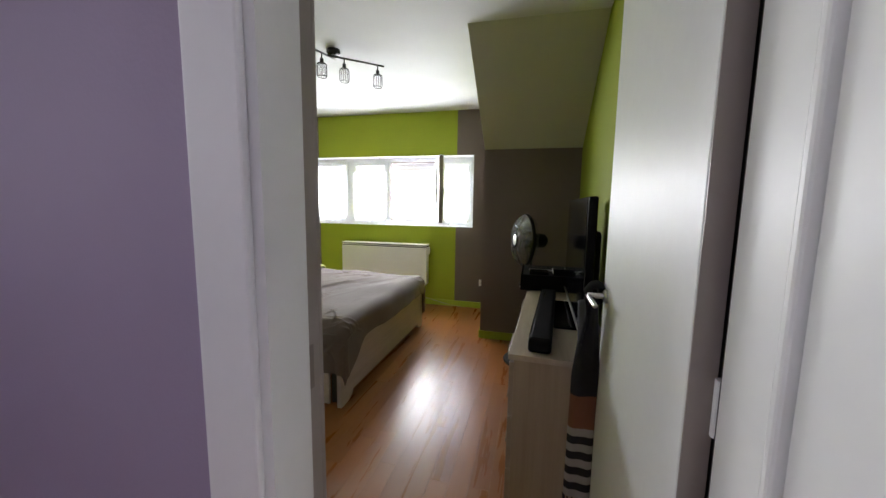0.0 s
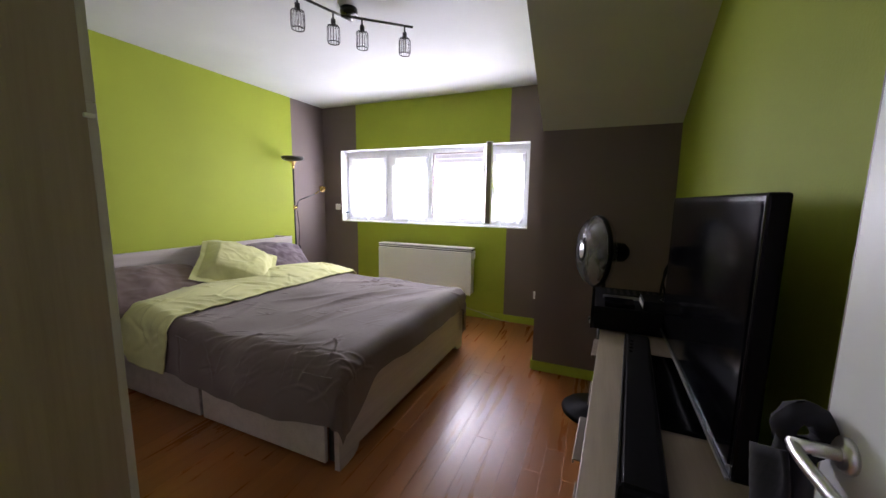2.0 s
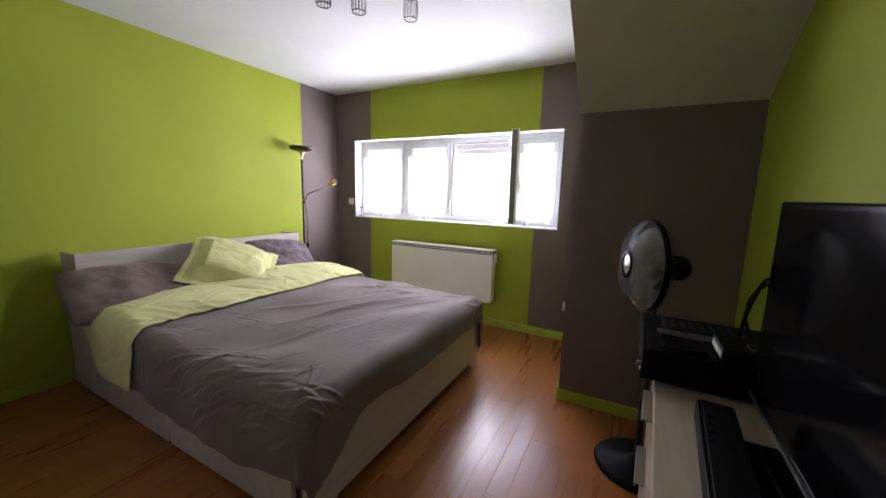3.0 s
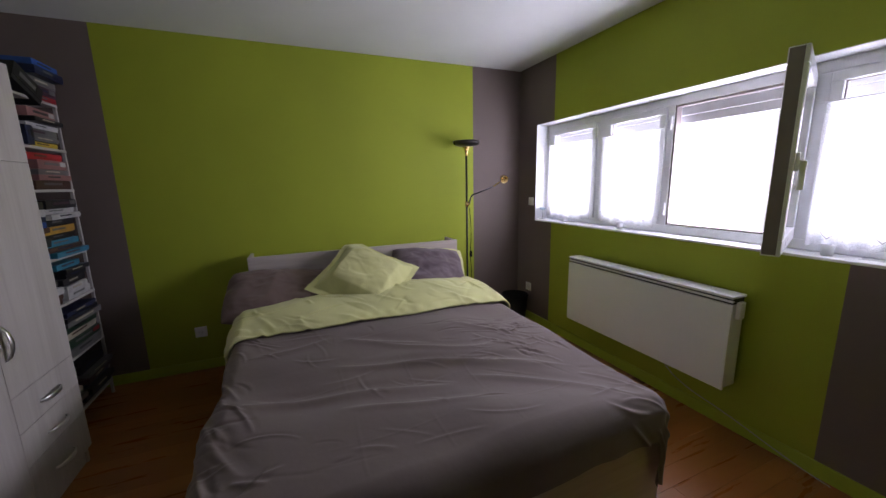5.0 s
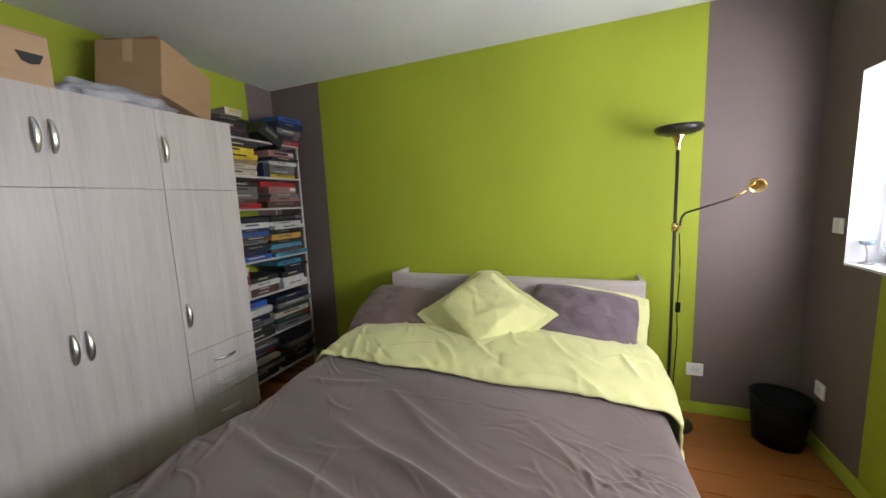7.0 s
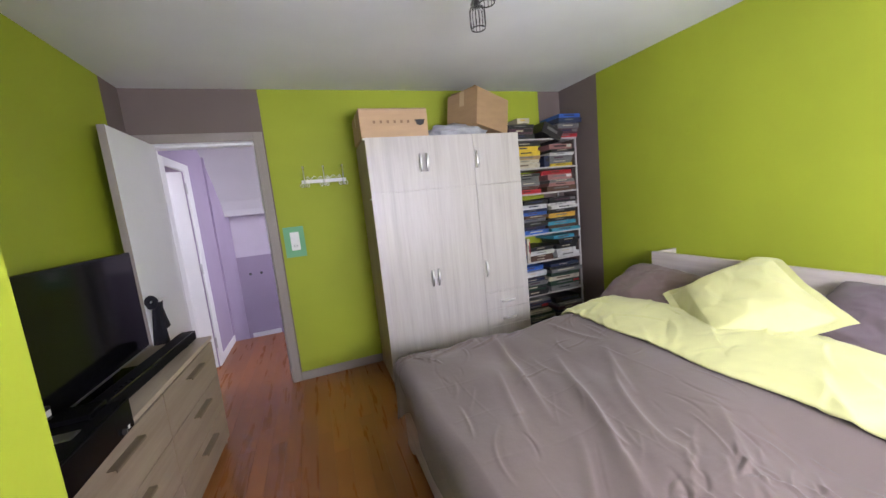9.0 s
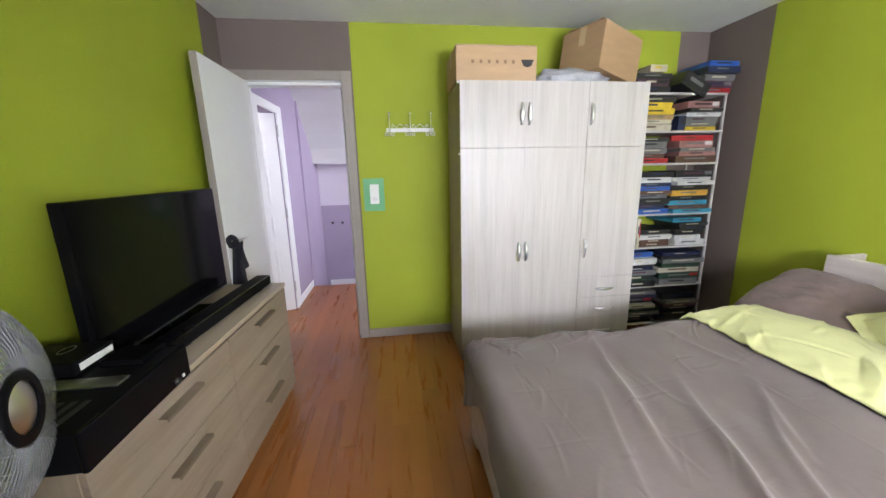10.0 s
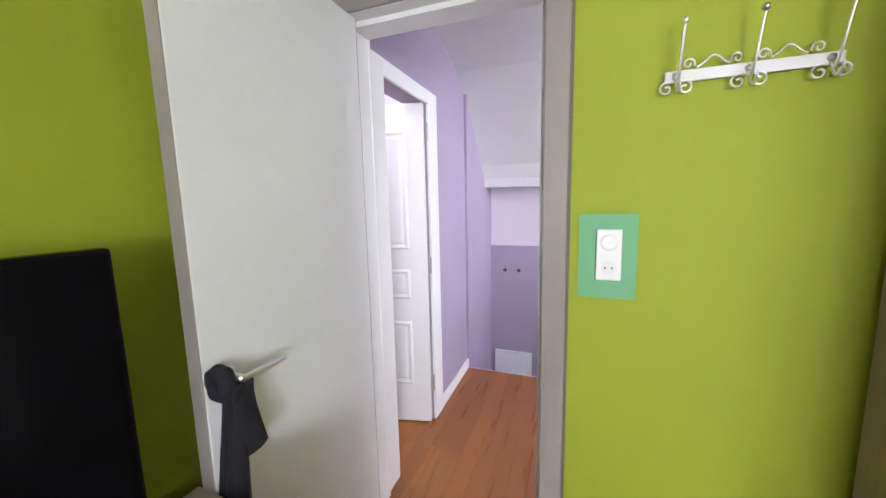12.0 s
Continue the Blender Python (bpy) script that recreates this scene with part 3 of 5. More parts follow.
# ---- bed ----
def bed():
    g = thing("bed", "bleached oak double bed with storage drawers and a box headboard", "bed", (1.25, 2.09, 0))
    part("headboard", box(0.236, 0.262, 1.272, 2.926, 0.02, 0.89, 0.003), BEDWOOD, g)
    for y in (1.272, 2.904):
        part("headboard_side", box(0.03, 0.236, y, y + 0.022, 0, 0.885, 0.002), BEDWOOD, g)
    part("headboard_shelf", box(0.03, 0.236, 1.294, 2.904, 0.80, 0.82), BEDWOOD, g)
    for y in (1.262, 2.912):
        part("side_rail", box(0.262, 2.215, y, y + 0.024, 0.26, 0.40, 0.003), BEDWOOD, g)
    for x0, x1 in ((0.285, 1.235), (1.262, 2.165)):
        for y in (1.256, 2.915):
            part("drawer", box(x0, x1, y, y + 0.022, 0.02, 0.252, 0.003), BEDWOOD, g)
    # black blocks put the darkness into the gaps beside the drawers
    part("divider", box(1.236, 1.261, 1.285, 2.915, 0.0, 0.30), DARKSLOT, g)
    part("divider", box(2.168, 2.212, 1.285, 2.915, 0.02, 0.30), DARKSLOT, g)
    # foot board on two shaped feet
    arch = [(1.262, 0.0), (1.317, 0.0)] + [(1.317 + 0.10 * math.sin(a), 0.055 - 0.055 * math.cos(a)) for a in [math.pi / 2 * k / 6 for k in range(1, 7)]]
    right = [(4.19 - y, z) for y, z in reversed(arch)]
    part("foot_board", slab(arch + right + [(2.928, 0.40), (1.262, 0.40)], "x", 2.218, 2.246), BEDWOOD, g)
    part("slat_base", box(0.262, 2.215, 1.29, 2.91, 0.27, 0.30), BEDWOOD, g)


bed()
m1 = box(0.27, 2.205, 1.292, 2.905, 0.302, 0.50, 0.03)
mattress = thing("mattress", "mattress in a dark brown fitted sheet", "mattress", (1.2, 2.09, 0.30))
part("cover", m1, SHEET, mattress, "", True)

YC, HALF, FOOT, RAD = 2.092, 0.785, 2.215, 0.075


# main folds of the duvet: along the bed, across it, slant, half length, width, height
FOLDS = [
    (1.74, -0.36, 0.24, 0.47, 0.034, 0.015), (1.62, -0.05, 0.36, 0.38, 0.030, 0.011), (1.53, 0.12, 0.5, 0.33, 0.026, 0.009),
    (1.74, 0.25, 0.45, 0.40, 0.032, 0.011), (1.92, -0.12, 0.30, 0.30, 0.024, 0.006), (1.36, -0.10, 0.6, 0.25, 0.028, 0.008),
    (2.00, 0.45, 0.8, 0.36, 0.030, 0.009), (1.45, 0.47, 0.9, 0.24, 0.026, 0.008), (1.24, -0.55, -0.2, 0.20, 0.024, 0.007),
    (1.86, -0.80, 2.4, 0.26, 0.024, 0.009), (1.50, -0.86, 1.6, 0.22, 0.024, 0.008),
]
cr = random.Random(11)
CREASES = [(x, c, slant, half, wid, amp, cr.uniform(-0.5, 0.5)) for x, c, slant, half, wid, amp in FOLDS]
for _ in range(70):
    slant = cr.gauss(0.4, 0.35) if cr.random() < 0.85 else cr.gauss(4, 1)
    CREASES.append((cr.uniform(1.05, 2.2), cr.uniform(-0.85, 0.85), slant, cr.uniform(0.04, 0.16), cr.uniform(0.006, 0.014), cr.choice((1, 1, -0.7)) * cr.uniform(0.0012, 0.004), cr.uniform(-0.8, 0.8)))
for _ in range(46):
    CREASES.append((cr.gauss(1.55, 0.14), cr.gauss(0.58, 0.10), cr.gauss(1.0, 0.9), cr.uniform(0.03, 0.10), cr.uniform(0.006, 0.013), cr.choice((1, 1, -0.8)) * cr.uniform(0.002, 0.0062), cr.uniform(-1, 1)))
for _ in range(26):
    CREASES.append((cr.gauss(2.24, 0.10), cr.choice((-1, 1)) * cr.gauss(0.80, 0.09), cr.gauss(1.2, 0.8), cr.uniform(0.05, 0.14), cr.uniform(0.008, 0.015), cr.uniform(0.004, 0.010), cr.uniform(-1, 1)))
for _ in range(60):
    CREASES.append((cr.uniform(0.95, 2.2), -cr.uniform(0.72, 1.05), cr.gauss(1.5, 1.2), cr.uniform(0.05, 0.16), cr.uniform(0.007, 0.013), cr.choice((1, 1, -0.6)) * cr.uniform(0.003, 0.007), cr.uniform(-1, 1)))


def creased(X, S, creases):
    """Height of soft one-sided folds over a whole grid of cloth."""
    H = np.zeros_like(X)
    for cx, cs, slant, half, wid, amp, bend in creases:
        n = math.hypot(slant, 1)
        dx, dy = slant / n, 1 / n
        a = ((X - cx) * dx + (S - cs) * dy) / half
        o = (X - cx) * dy - (S - cs) * dx + bend * 0.35 * half * a * a
        reach = np.clip(1 - a * a, 0, 1)
        lee = np.where(o > 0, wid, wid * 0.42)
        H += amp * reach * (np.exp(-(o / lee) ** 2) - 0.35 * np.exp(-((o + 1.5 * wid) / wid) ** 2))
    return H


def duvet_relief(X, S):
    """Slow swell, folds and the thin pressed lines left from packing."""
    r = random.Random(5)
    H = creased(X, S, CREASES)
    for _ in range(14):
        k, th = r.uniform(4, 17), r.uniform(0, math.pi)
        H += 0.030 / k * np.sin(k * (X * math.cos(th) + S * math.sin(th)) + r.uniform(0, 6))
    for c, x0, x1 in ((-0.35, 1.2, 2.2), (-0.08, 1.5, 2.2), (0.18, 1.5, 2.2), (0.53, 1.25, 1.9)):
        o = S - c - 0.006 * np.sin(X * 9 + c * 7)
        H += 0.0010 * np.exp(-(o / 0.004) ** 2) * (X > x0) * (X < x1) * (0.55 + 0.45 * np.sin(X * 13 + c * 20))
    for c in (1.27, 1.66, 2.05):
        o = X - c - 0.006 * np.sin(S * 8 + c * 5)
        H += 0.0009 * np.exp(-(o / 0.004) ** 2) * (0.5 + 0.5 * np.sin(S * 9 + c * 11))
    return H


def spread(x, s, lift=0.0, w=0.0, k=0.0):
    """A point of bedding laid over the mattress, x along the bed, s across it, both measured on the cloth."""
    wide = HALF if s < 0 else 0.755
    ex, es = max(0.0, x - FOOT), max(0.0, abs(s) - wide)
    sg = 1 if s > 0 else -1
    top = 0.565 + lift + 0.035 * max(0, 1 - abs(x - 0.75) / 0.7) - 0.012 * (s / HALF) ** 2
    px, py = min(x, FOOT), max(-wide, min(wide, s))
    span = math.hypot(ex, es)
    if span < 1e-6:
        return Vector((px, YC + py, top + w))
    d = (ex ** 6 + es ** 6) ** (1 / 6)
    ux, us = ex / span, sg * es / span
    quarter = RAD * math.pi / 2
    if d < quarter:
        out, down = RAD * math.sin(d / RAD), RAD * (1 - math.cos(d / RAD))
    else:
        out, down = RAD, RAD + d - quarter
        along = x if es > ex else s
        out += (0.004 + 0.07 * (d - quarter)) * (0.5 + 0.9 * noise.noise(Vector((along * 6, k, 1)))) * min(1, (d - quarter) / 0.1)
    turn = min(1.0, d / quarter)
    return Vector((px + ux * (out + lift + w * turn), YC + py + us * (out + lift + w * turn), top - down + w * (1 - turn)))


def ease(t):
    t = max(0.0, min(1.0, t))
    return t * t * (3 - 2 * t)


def duvet():
    g = thing("duvet", "rumpled taupe cotton duvet with its lime underside folded back", "duvet", (1.3, YC, 0.5))
    n = 440
    X, S = np.zeros((n + 1, n + 1)), np.zeros((n + 1, n + 1))
    for j in range(n + 1):
        v = j / n
        s = -1.145 + 2.30 * v
        over = 0.222 + 0.17 * ease((-s - 0.50) / 0.34) + 0.20 * ease((s - 0.74) / 0.12) + 0.010 * noise.noise(Vector((s * 6, 2, 0)))
        for i in range(n + 1):
            u = i / n
            X[i, j] = 0.60 + (FOOT + over - 0.60) * u
            S[i, j] = s * (1 - 0.012 * math.sin(u * 9)) + (0.02 * noise.noise(Vector((X[i, j] * 3, 4, 1))) if abs(s) > 0.9 else 0)
    H = duvet_relief(X, S)

    def f(u, v):
        i, j = round(u * n), round(v * n)
        return spread(X[i, j], S[i, j], 0.0, H[i, j])

    part("taupe_side", sheet(n, n, f), BROWN, g, "", True)
    nu, nv = 100, 320
    fr = random.Random(23)
    rumples = [(fr.uniform(0.5, 1.1), fr.uniform(-1.1, 1.1), fr.gauss(1.3, 1.4), fr.uniform(0.05, 0.17), fr.uniform(0.010, 0.024), fr.choice((1, 1, -0.7)) * fr.uniform(0.003, 0.009), fr.uniform(-1, 1)) for _ in range(95)]
    U, V = np.meshgrid(np.linspace(0, 1, nu + 1), np.linspace(0, 1, nv + 1), indexing="ij")
    C = -1.15 + 2.33 * V
    back = 0.50 + 0.035 * np.sin(C * 3.1 + 1) - 0.08 * np.clip(np.abs(C) - 0.6, 0, 1)
    front = 1.085 + 0.018 * np.sin(C * 2.9 + 0.6) + 0.010 * np.sin(C * 11) + 0.05 * np.clip(C - 0.6, 0, 1)
    narrow = np.clip((np.abs(C) - 0.84) / 0.36, 0, 1)
    back = back + (0.76 - back) * 0.8 * narrow
    front = front + (0.98 - front) * 0.7 * narrow
    L = back + (front - back) * U
    bulge = np.sin(math.pi * np.clip(U, 0, 1)) ** 0.5
    R = 0.020 * bulge + 0.032 * bulge * np.exp(-((C - 0.42) / 0.30) ** 2) + 0.012 * bulge * np.exp(-((C + 0.5) / 0.2) ** 2)
    R = R + creased(L, C, rumples) + 0.0035 * np.exp(-((U - 0.94) / 0.05) ** 2) * np.sin(C * 62 + 3 * np.sin(C * 7))

    def fold(u, v):
        i, j = round(u * nu), round(v * nv)
        c = C[i, j]
        p = spread(L[i, j], c, 0.020, max(-0.012, R[i, j]), 4.0)
        p.z += 0.05 * (1 - u) * max(0, 1 - abs(c))
        return p

    part("lime_fold", sheet(nu, nv, fold, 0.010), LIME, g, "pale lime folded-back edge", True)


duvet()


def pillow(name, label, w, h, t, flange, m, material, seed, droop=9.0):
    def f(sgn):
        def at(u, v):
            a, b = 2 * u - 1, 2 * v - 1
            r = (1 - abs(a) ** 2.6) * (1 - abs(b) ** 2.6)
            fl = flange / min(w, h) * 2
            body = max(0.0, min(1.0, (1 - max(abs(a), abs(b)) - fl) / 0.30)) if flange else 1.0
            puff = max(0, r) ** 0.42 * body ** 0.7
            soft = 0.0 if flange else 0.20
            ra, rb = math.sqrt(1 - soft * b * b), math.sqrt(1 - soft * a * a)
            pinch = 1 - 0.07 * (1 - abs(a)) * abs(b) ** 3 - 0.07 * (1 - abs(b)) * abs(a) ** 3
            th = math.atan2(b, a)
            tuck = max(abs(a), abs(b))
            gather = 0.010 * tuck ** 2 * noise.noise(Vector((math.cos(th) * 5, math.sin(th) * 5, seed + 3 + tuck))) + 0.005 * max(0, 1 - 4 * abs(noise.noise(Vector((a * 1.4 - b * 1.1 + seed, a * 0.9 + b * 1.6, seed))))) * (1 - tuck ** 4)
            wr = gather + 0.016 * noise.noise(Vector((a * 2.3 + seed, b * 2.3, seed))) + 0.004 * max(0, 1 - 5 * abs(noise.noise(Vector((a * 3 + b * 2, b * 3 - a, seed * 2)))))
            edge = 0.010 * noise.noise(Vector((a * 4, b * 4, seed + 7)))
            z = sgn * (t / 2 * puff + wr * puff) + edge
            q = m @ Vector((a * ra * w / 2 * pinch, b * rb * h / 2 * pinch, z))
            if q.z > droop:
                over = q.z - droop
                q.z, q.x = droop + 0.012 * (1 - math.exp(-over * 60)) - 0.3 * over, q.x - 0.4 * over
            return q
        return at

    bm = sheet(72, 72, f(1))
    sheet(72, 72, f(-1), 0, bm)
    bmesh.ops.remove_doubles(bm, verts=bm.verts, dist=0.0015)
    bmesh.ops.recalc_face_normals(bm, faces=bm.faces)
    ob = part(name, bm, material, None, "", True)
    return tagged(ob, label, "pillow", "pillows on the bed")


def lean(x, y, z, back, spin=0, yaw=0):
    """Face towards +x, leaning back by so many degrees from upright, spun in its own plane."""
    return Matrix.Translation((x, y, z)) @ Matrix.Rotation(radians(yaw), 4, "Z") @ Matrix.Rotation(radians(90 - back), 4, "Y") @ Matrix.Rotation(radians(90 + spin), 4, "Z")


pillow("pillow", "taupe cotton pillow slumped against the headboard", 0.70, 0.48, 0.17, 0.0, lean(0.49, 1.465, 0.655, 58, -6), ROSE, 1.3)
pillow("pillow", "dark taupe pillow upright against the headboard", 0.62, 0.44, 0.19, 0.0, lean(0.46, 2.575, 0.69, 44, -8), PLUM, 4.1)
pillow("pillow", "pale lime pillow behind the dark one", 0.56, 0.40, 0.12, 0.0, lean(0.37, 2.665, 0.675, 32, -8), LIME, 6.6)
pillow("pillow", "square pale lime pillow with a flat border, set askew", 0.61, 0.59, 0.24, 0.035, lean(0.57, 2.05, 0.725, 53, -39), LIME, 8.2, 0.925)


# ---- torch floor lamp ----
def floor_lamp():
    X, Y = 0.165, 3.075
    g = thing("floor_lamp", "black and brass torch lamp with a jointed reading arm", "lamp", (X, Y, 0))
    at = Matrix.Translation((X, Y, 0))
    part("base", lathe([(0, 0), (0.13, 0), (0.132, 0.012), (0.12, 0.022), (0.03, 0.03), (0.014, 0.05), (0, 0.05)], 36, at), BLACKMET, g, "", True)
    part("pole", rod(bmesh.new(), (X, Y, 0.04), (X, Y, 1.65), 0.009, None, 16), BLACKMET, g, "black lacquered pole", True)
    part("neck", lathe([(0.011, 1.62), (0.013, 1.65), (0.02, 1.675), (0.036, 1.70), (0.036, 1.705), (0, 1.705)], 24, at), BRASS, g, "brass neck under the bowl", True)
    part("shade", lathe([(0.03, 1.698), (0.07, 1.704), (0.105, 1.715), (0.118, 1.733), (0.118, 1.748), (0.108, 1.745), (0.09, 1.725), (0.03, 1.712), (0, 1.712)], 40, at), BLACKMET, g, "shallow black uplighter bowl", True)
    a = part("arm_joint", rod(rod(bmesh.new(), (X, Y, 1.17), (X, Y, 1.215), 0.017), (X, Y, 1.19), (X + 0.02, Y + 0.022, 1.20), 0.009), BRASS, g, "brass joint", True)
    part("lower_arm", tube([(X + 0.02, Y + 0.02, 1.2), (X + 0.022, Y + 0.025, 1.25), (X + 0.03, Y + 0.045, 1.275)], 0.006), BLACKMET, a, "", True)
    arm = part("arm", rod(bmesh.new(), (X + 0.03, Y + 0.045, 1.275), (X + 0.075, Y + 0.235, 1.345), 0.0058), BLACKMET, g, "", True)
    part("elbow", rod(bmesh.new(), (X + 0.075, Y + 0.235, 1.345), (X + 0.10, Y + 0.285, 1.385), 0.006), BRASS, arm, "", True)
    m = look((X + 0.115, Y + 0.32, 1.412), (X + 0.5, Y + 0.30, 1.20))
    part("reading_head", lathe([(0.0, 0.045), (0.016, 0.042), (0.027, 0.025), (0.034, 0.0), (0.036, -0.02), (0.033, -0.02), (0.026, 0.0), (0, 0.02)], 28, m), BRASS, g, "brass reading lamp head", True)
    part("cable", tube([(X + 0.015, Y + 0.02, 1.16), (X + 0.03, Y + 0.03, 0.95), (X + 0.012, Y + 0.024, 0.72), (X + 0.03, Y + 0.03, 0.55), (X + 0.018, Y + 0.02, 0.3), (X + 0.05, Y + 0.02, 0.035)], 0.003, 6), BLACK, g, "", True)
    part("cable_switch", box(X + 0.012, X + 0.03, Y + 0.015, Y + 0.04, 0.70, 0.76, 0.006), BLACK, g)


floor_lamp()


# ---- convector radiator ----
def radiator():
    x0, x1, y0, z0, z1 = 0.918, 2.086, 3.606, 0.275, 0.79
    g = thing("radiator", "white electric panel radiator fixed under the window", "radiator", ((x0 + x1) / 2, NORTH, z0))
    bm = box(x0, x1, y0, y0 + 0.012, z0, z1 - 0.045, 0.004)
    part("front_panel", bm, ENAMEL, g)
    part("case", box(x0 + 0.004, x1 - 0.004, y0 + 0.013, NORTH - 0.035, z0 + 0.01, z1 - 0.046, 0.004), ENAMEL, g)
    part("louvre", box(x0 + 0.002, x1 - 0.002, y0 + 0.003, y0 + 0.02, z1 - 0.034, z1 - 0.024, 0.002), ENAMEL, g)
    part("top_grille", box(x0, x1, y0, NORTH - 0.03, z1 - 0.014, z1, 0.003), ENAMEL, g)
    part("vent_slot", box(x0 + 0.006, x1 - 0.006, y0 + 0.014, NORTH - 0.04, z1 - 0.045, z1 - 0.015), DARKSLOT, g, "dark air slot")
    for k in range(22):
        x = x0 + 0.03 + k * (x1 - x0 - 0.06) / 21
        part("slot_fin", box(x - 0.002, x + 0.002, y0 + 0.022, y0 + 0.028, z1 - 0.044, z1 - 0.015), ENAMEL, g)
    for x in (x0 + 0.2, x1 - 0.2):
        part("wall_bracket", box(x - 0.02, x + 0.02, NORTH - 0.036, NORTH, z0 + 0.1, z1 - 0.1), GREYMET, g)
    part("thermostat", box(x1, x1 + 0.022, y0 + 0.03, y0 + 0.075, z1 - 0.12, z1 - 0.03, 0.005), PLUG, g)
    part("cable", tube([(1.68, NORTH - 0.05, z0 + 0.01), (1.70, NORTH - 0.03, 0.19), (1.84, NORTH - 0.02, 0.12), (2.05, NORTH - 0.022, 0.09), (2.35, NORTH - 0.03, 0.02), (2.5, NORTH - 0.04, 0.008)], 0.0028, 6), SHELFWHITE, g, "thin pale cable", True)


radiator()


# ---- switches and sockets ----
def plate(name, label, category, at, normal, w=0.08, h=0.08, kind_="socket"):
    """Wall plate whose back centre is at; normal 'x', '-y' or 'y' faces the room."""
    rot = {"x": 0, "-y": -90, "y": 90}[normal]
    m = Matrix.Translation(at) @ Matrix.Rotation(radians(rot), 4, "Z")
    g = thing(name, label, category, at)
    part("plate", bx(bmesh.new(), 0, 0.009, -w / 2, w / 2, -h / 2, h / 2, 0.003, 0, m), PLUG, g)
    if kind_ == "switch":
        part("rocker", bx(bmesh.new(), 0.008, 0.013, -w * 0.32, w * 0.32, -h * 0.34, h * 0.34, 0.002, 0, m), PLUG, g)
    else:
        mm = m @ Matrix.Translation((0.0095, 0, 0)) @ Matrix.Rotation(radians(90), 4, "Y")
        part("socket_well", lathe([(0.022, 0.0), (0.020, 0.0012), (0.0, 0.0012)], 20, mm), ENAMEL, g)
        for s in (-1, 1):
            part("pin_hole", rod(bmesh.new(), m @ Vector((0.009, s * 0.0095, 0)), m @ Vector((0.0115, s * 0.0095, 0)), 0.0026, None, 8), DARKSLOT, g)


plate("wall_socket", "white wall socket low on the green wall", "socket", (0, 0.872, 0.305), "x")
plate("wall_socket", "white wall socket beside the floor lamp", "socket", (0, 3.245, 0.288), "x", 0.09)
plate("wall_socket", "white wall socket above the waste bin", "socket", (0.20, NORTH, 0.335), "-y")
plate("wall_socket", "white wall socket on the taupe stripe by the low wall", "socket", (2.77, NORTH, 0.325), "-y")
plate("light_switch", "white light switch beside the window", "switch", (0.215, NORTH, 1.195), "-y", 0.075, 0.075, "switch")


def switch_patch():
    g = thing("switch_with_socket", "white switch and socket on a patch of older teal paint", "switch", (2.755, 0, 1.2))
    part("paint_patch", box(2.677, 2.836, 0, 0.0035, 1.077, 1.33), TEAL, g, "teal-green paint left round the switch")
    part("plate", box(2.718, 2.787, 0.0035, 0.013, 1.133, 1.285, 0.003), PLUG, g)
    for z, r in ((1.247, 0.024), (1.171, 0.021)):
        m = Matrix.Translation((2.7525, 0.013, z)) @ Matrix.Rotation(radians(-90), 4, "X")
        part("dimmer_knob" if z > 1.2 else "socket_well", lathe([(r, 0), (r, 0.006 if z > 1.2 else 0.001), (r * 0.8, 0.009 if z > 1.2 else 0.0012), (0, 0.009 if z > 1.2 else 0.0012)], 24, m), PLUG if z > 1.2 else ENAMEL, g, "", False)
    for s in (-1, 1):
        part("pin_hole", rod(bmesh.new(), (2.7525 + s * 0.0095, 0.0135, 1.171), (2.7525 + s * 0.0095, 0.0155, 1.171), 0.003, None, 8), DARKSLOT, g)


switch_patch()


# ---- coat rack ----
def scroll(x, z, r, turns, start, flip, y=0.021):
    """A flat spiral of wire that opens outwards, with its eye at x, z."""
    pts = []
    for k in range(13):
        a = start + turns * 2 * math.pi * k / 12
        q = r * (0.25 + 0.75 * k / 12)
        pts.append((x + flip * q * math.cos(a), y, z + q * math.sin(a)))
    return pts


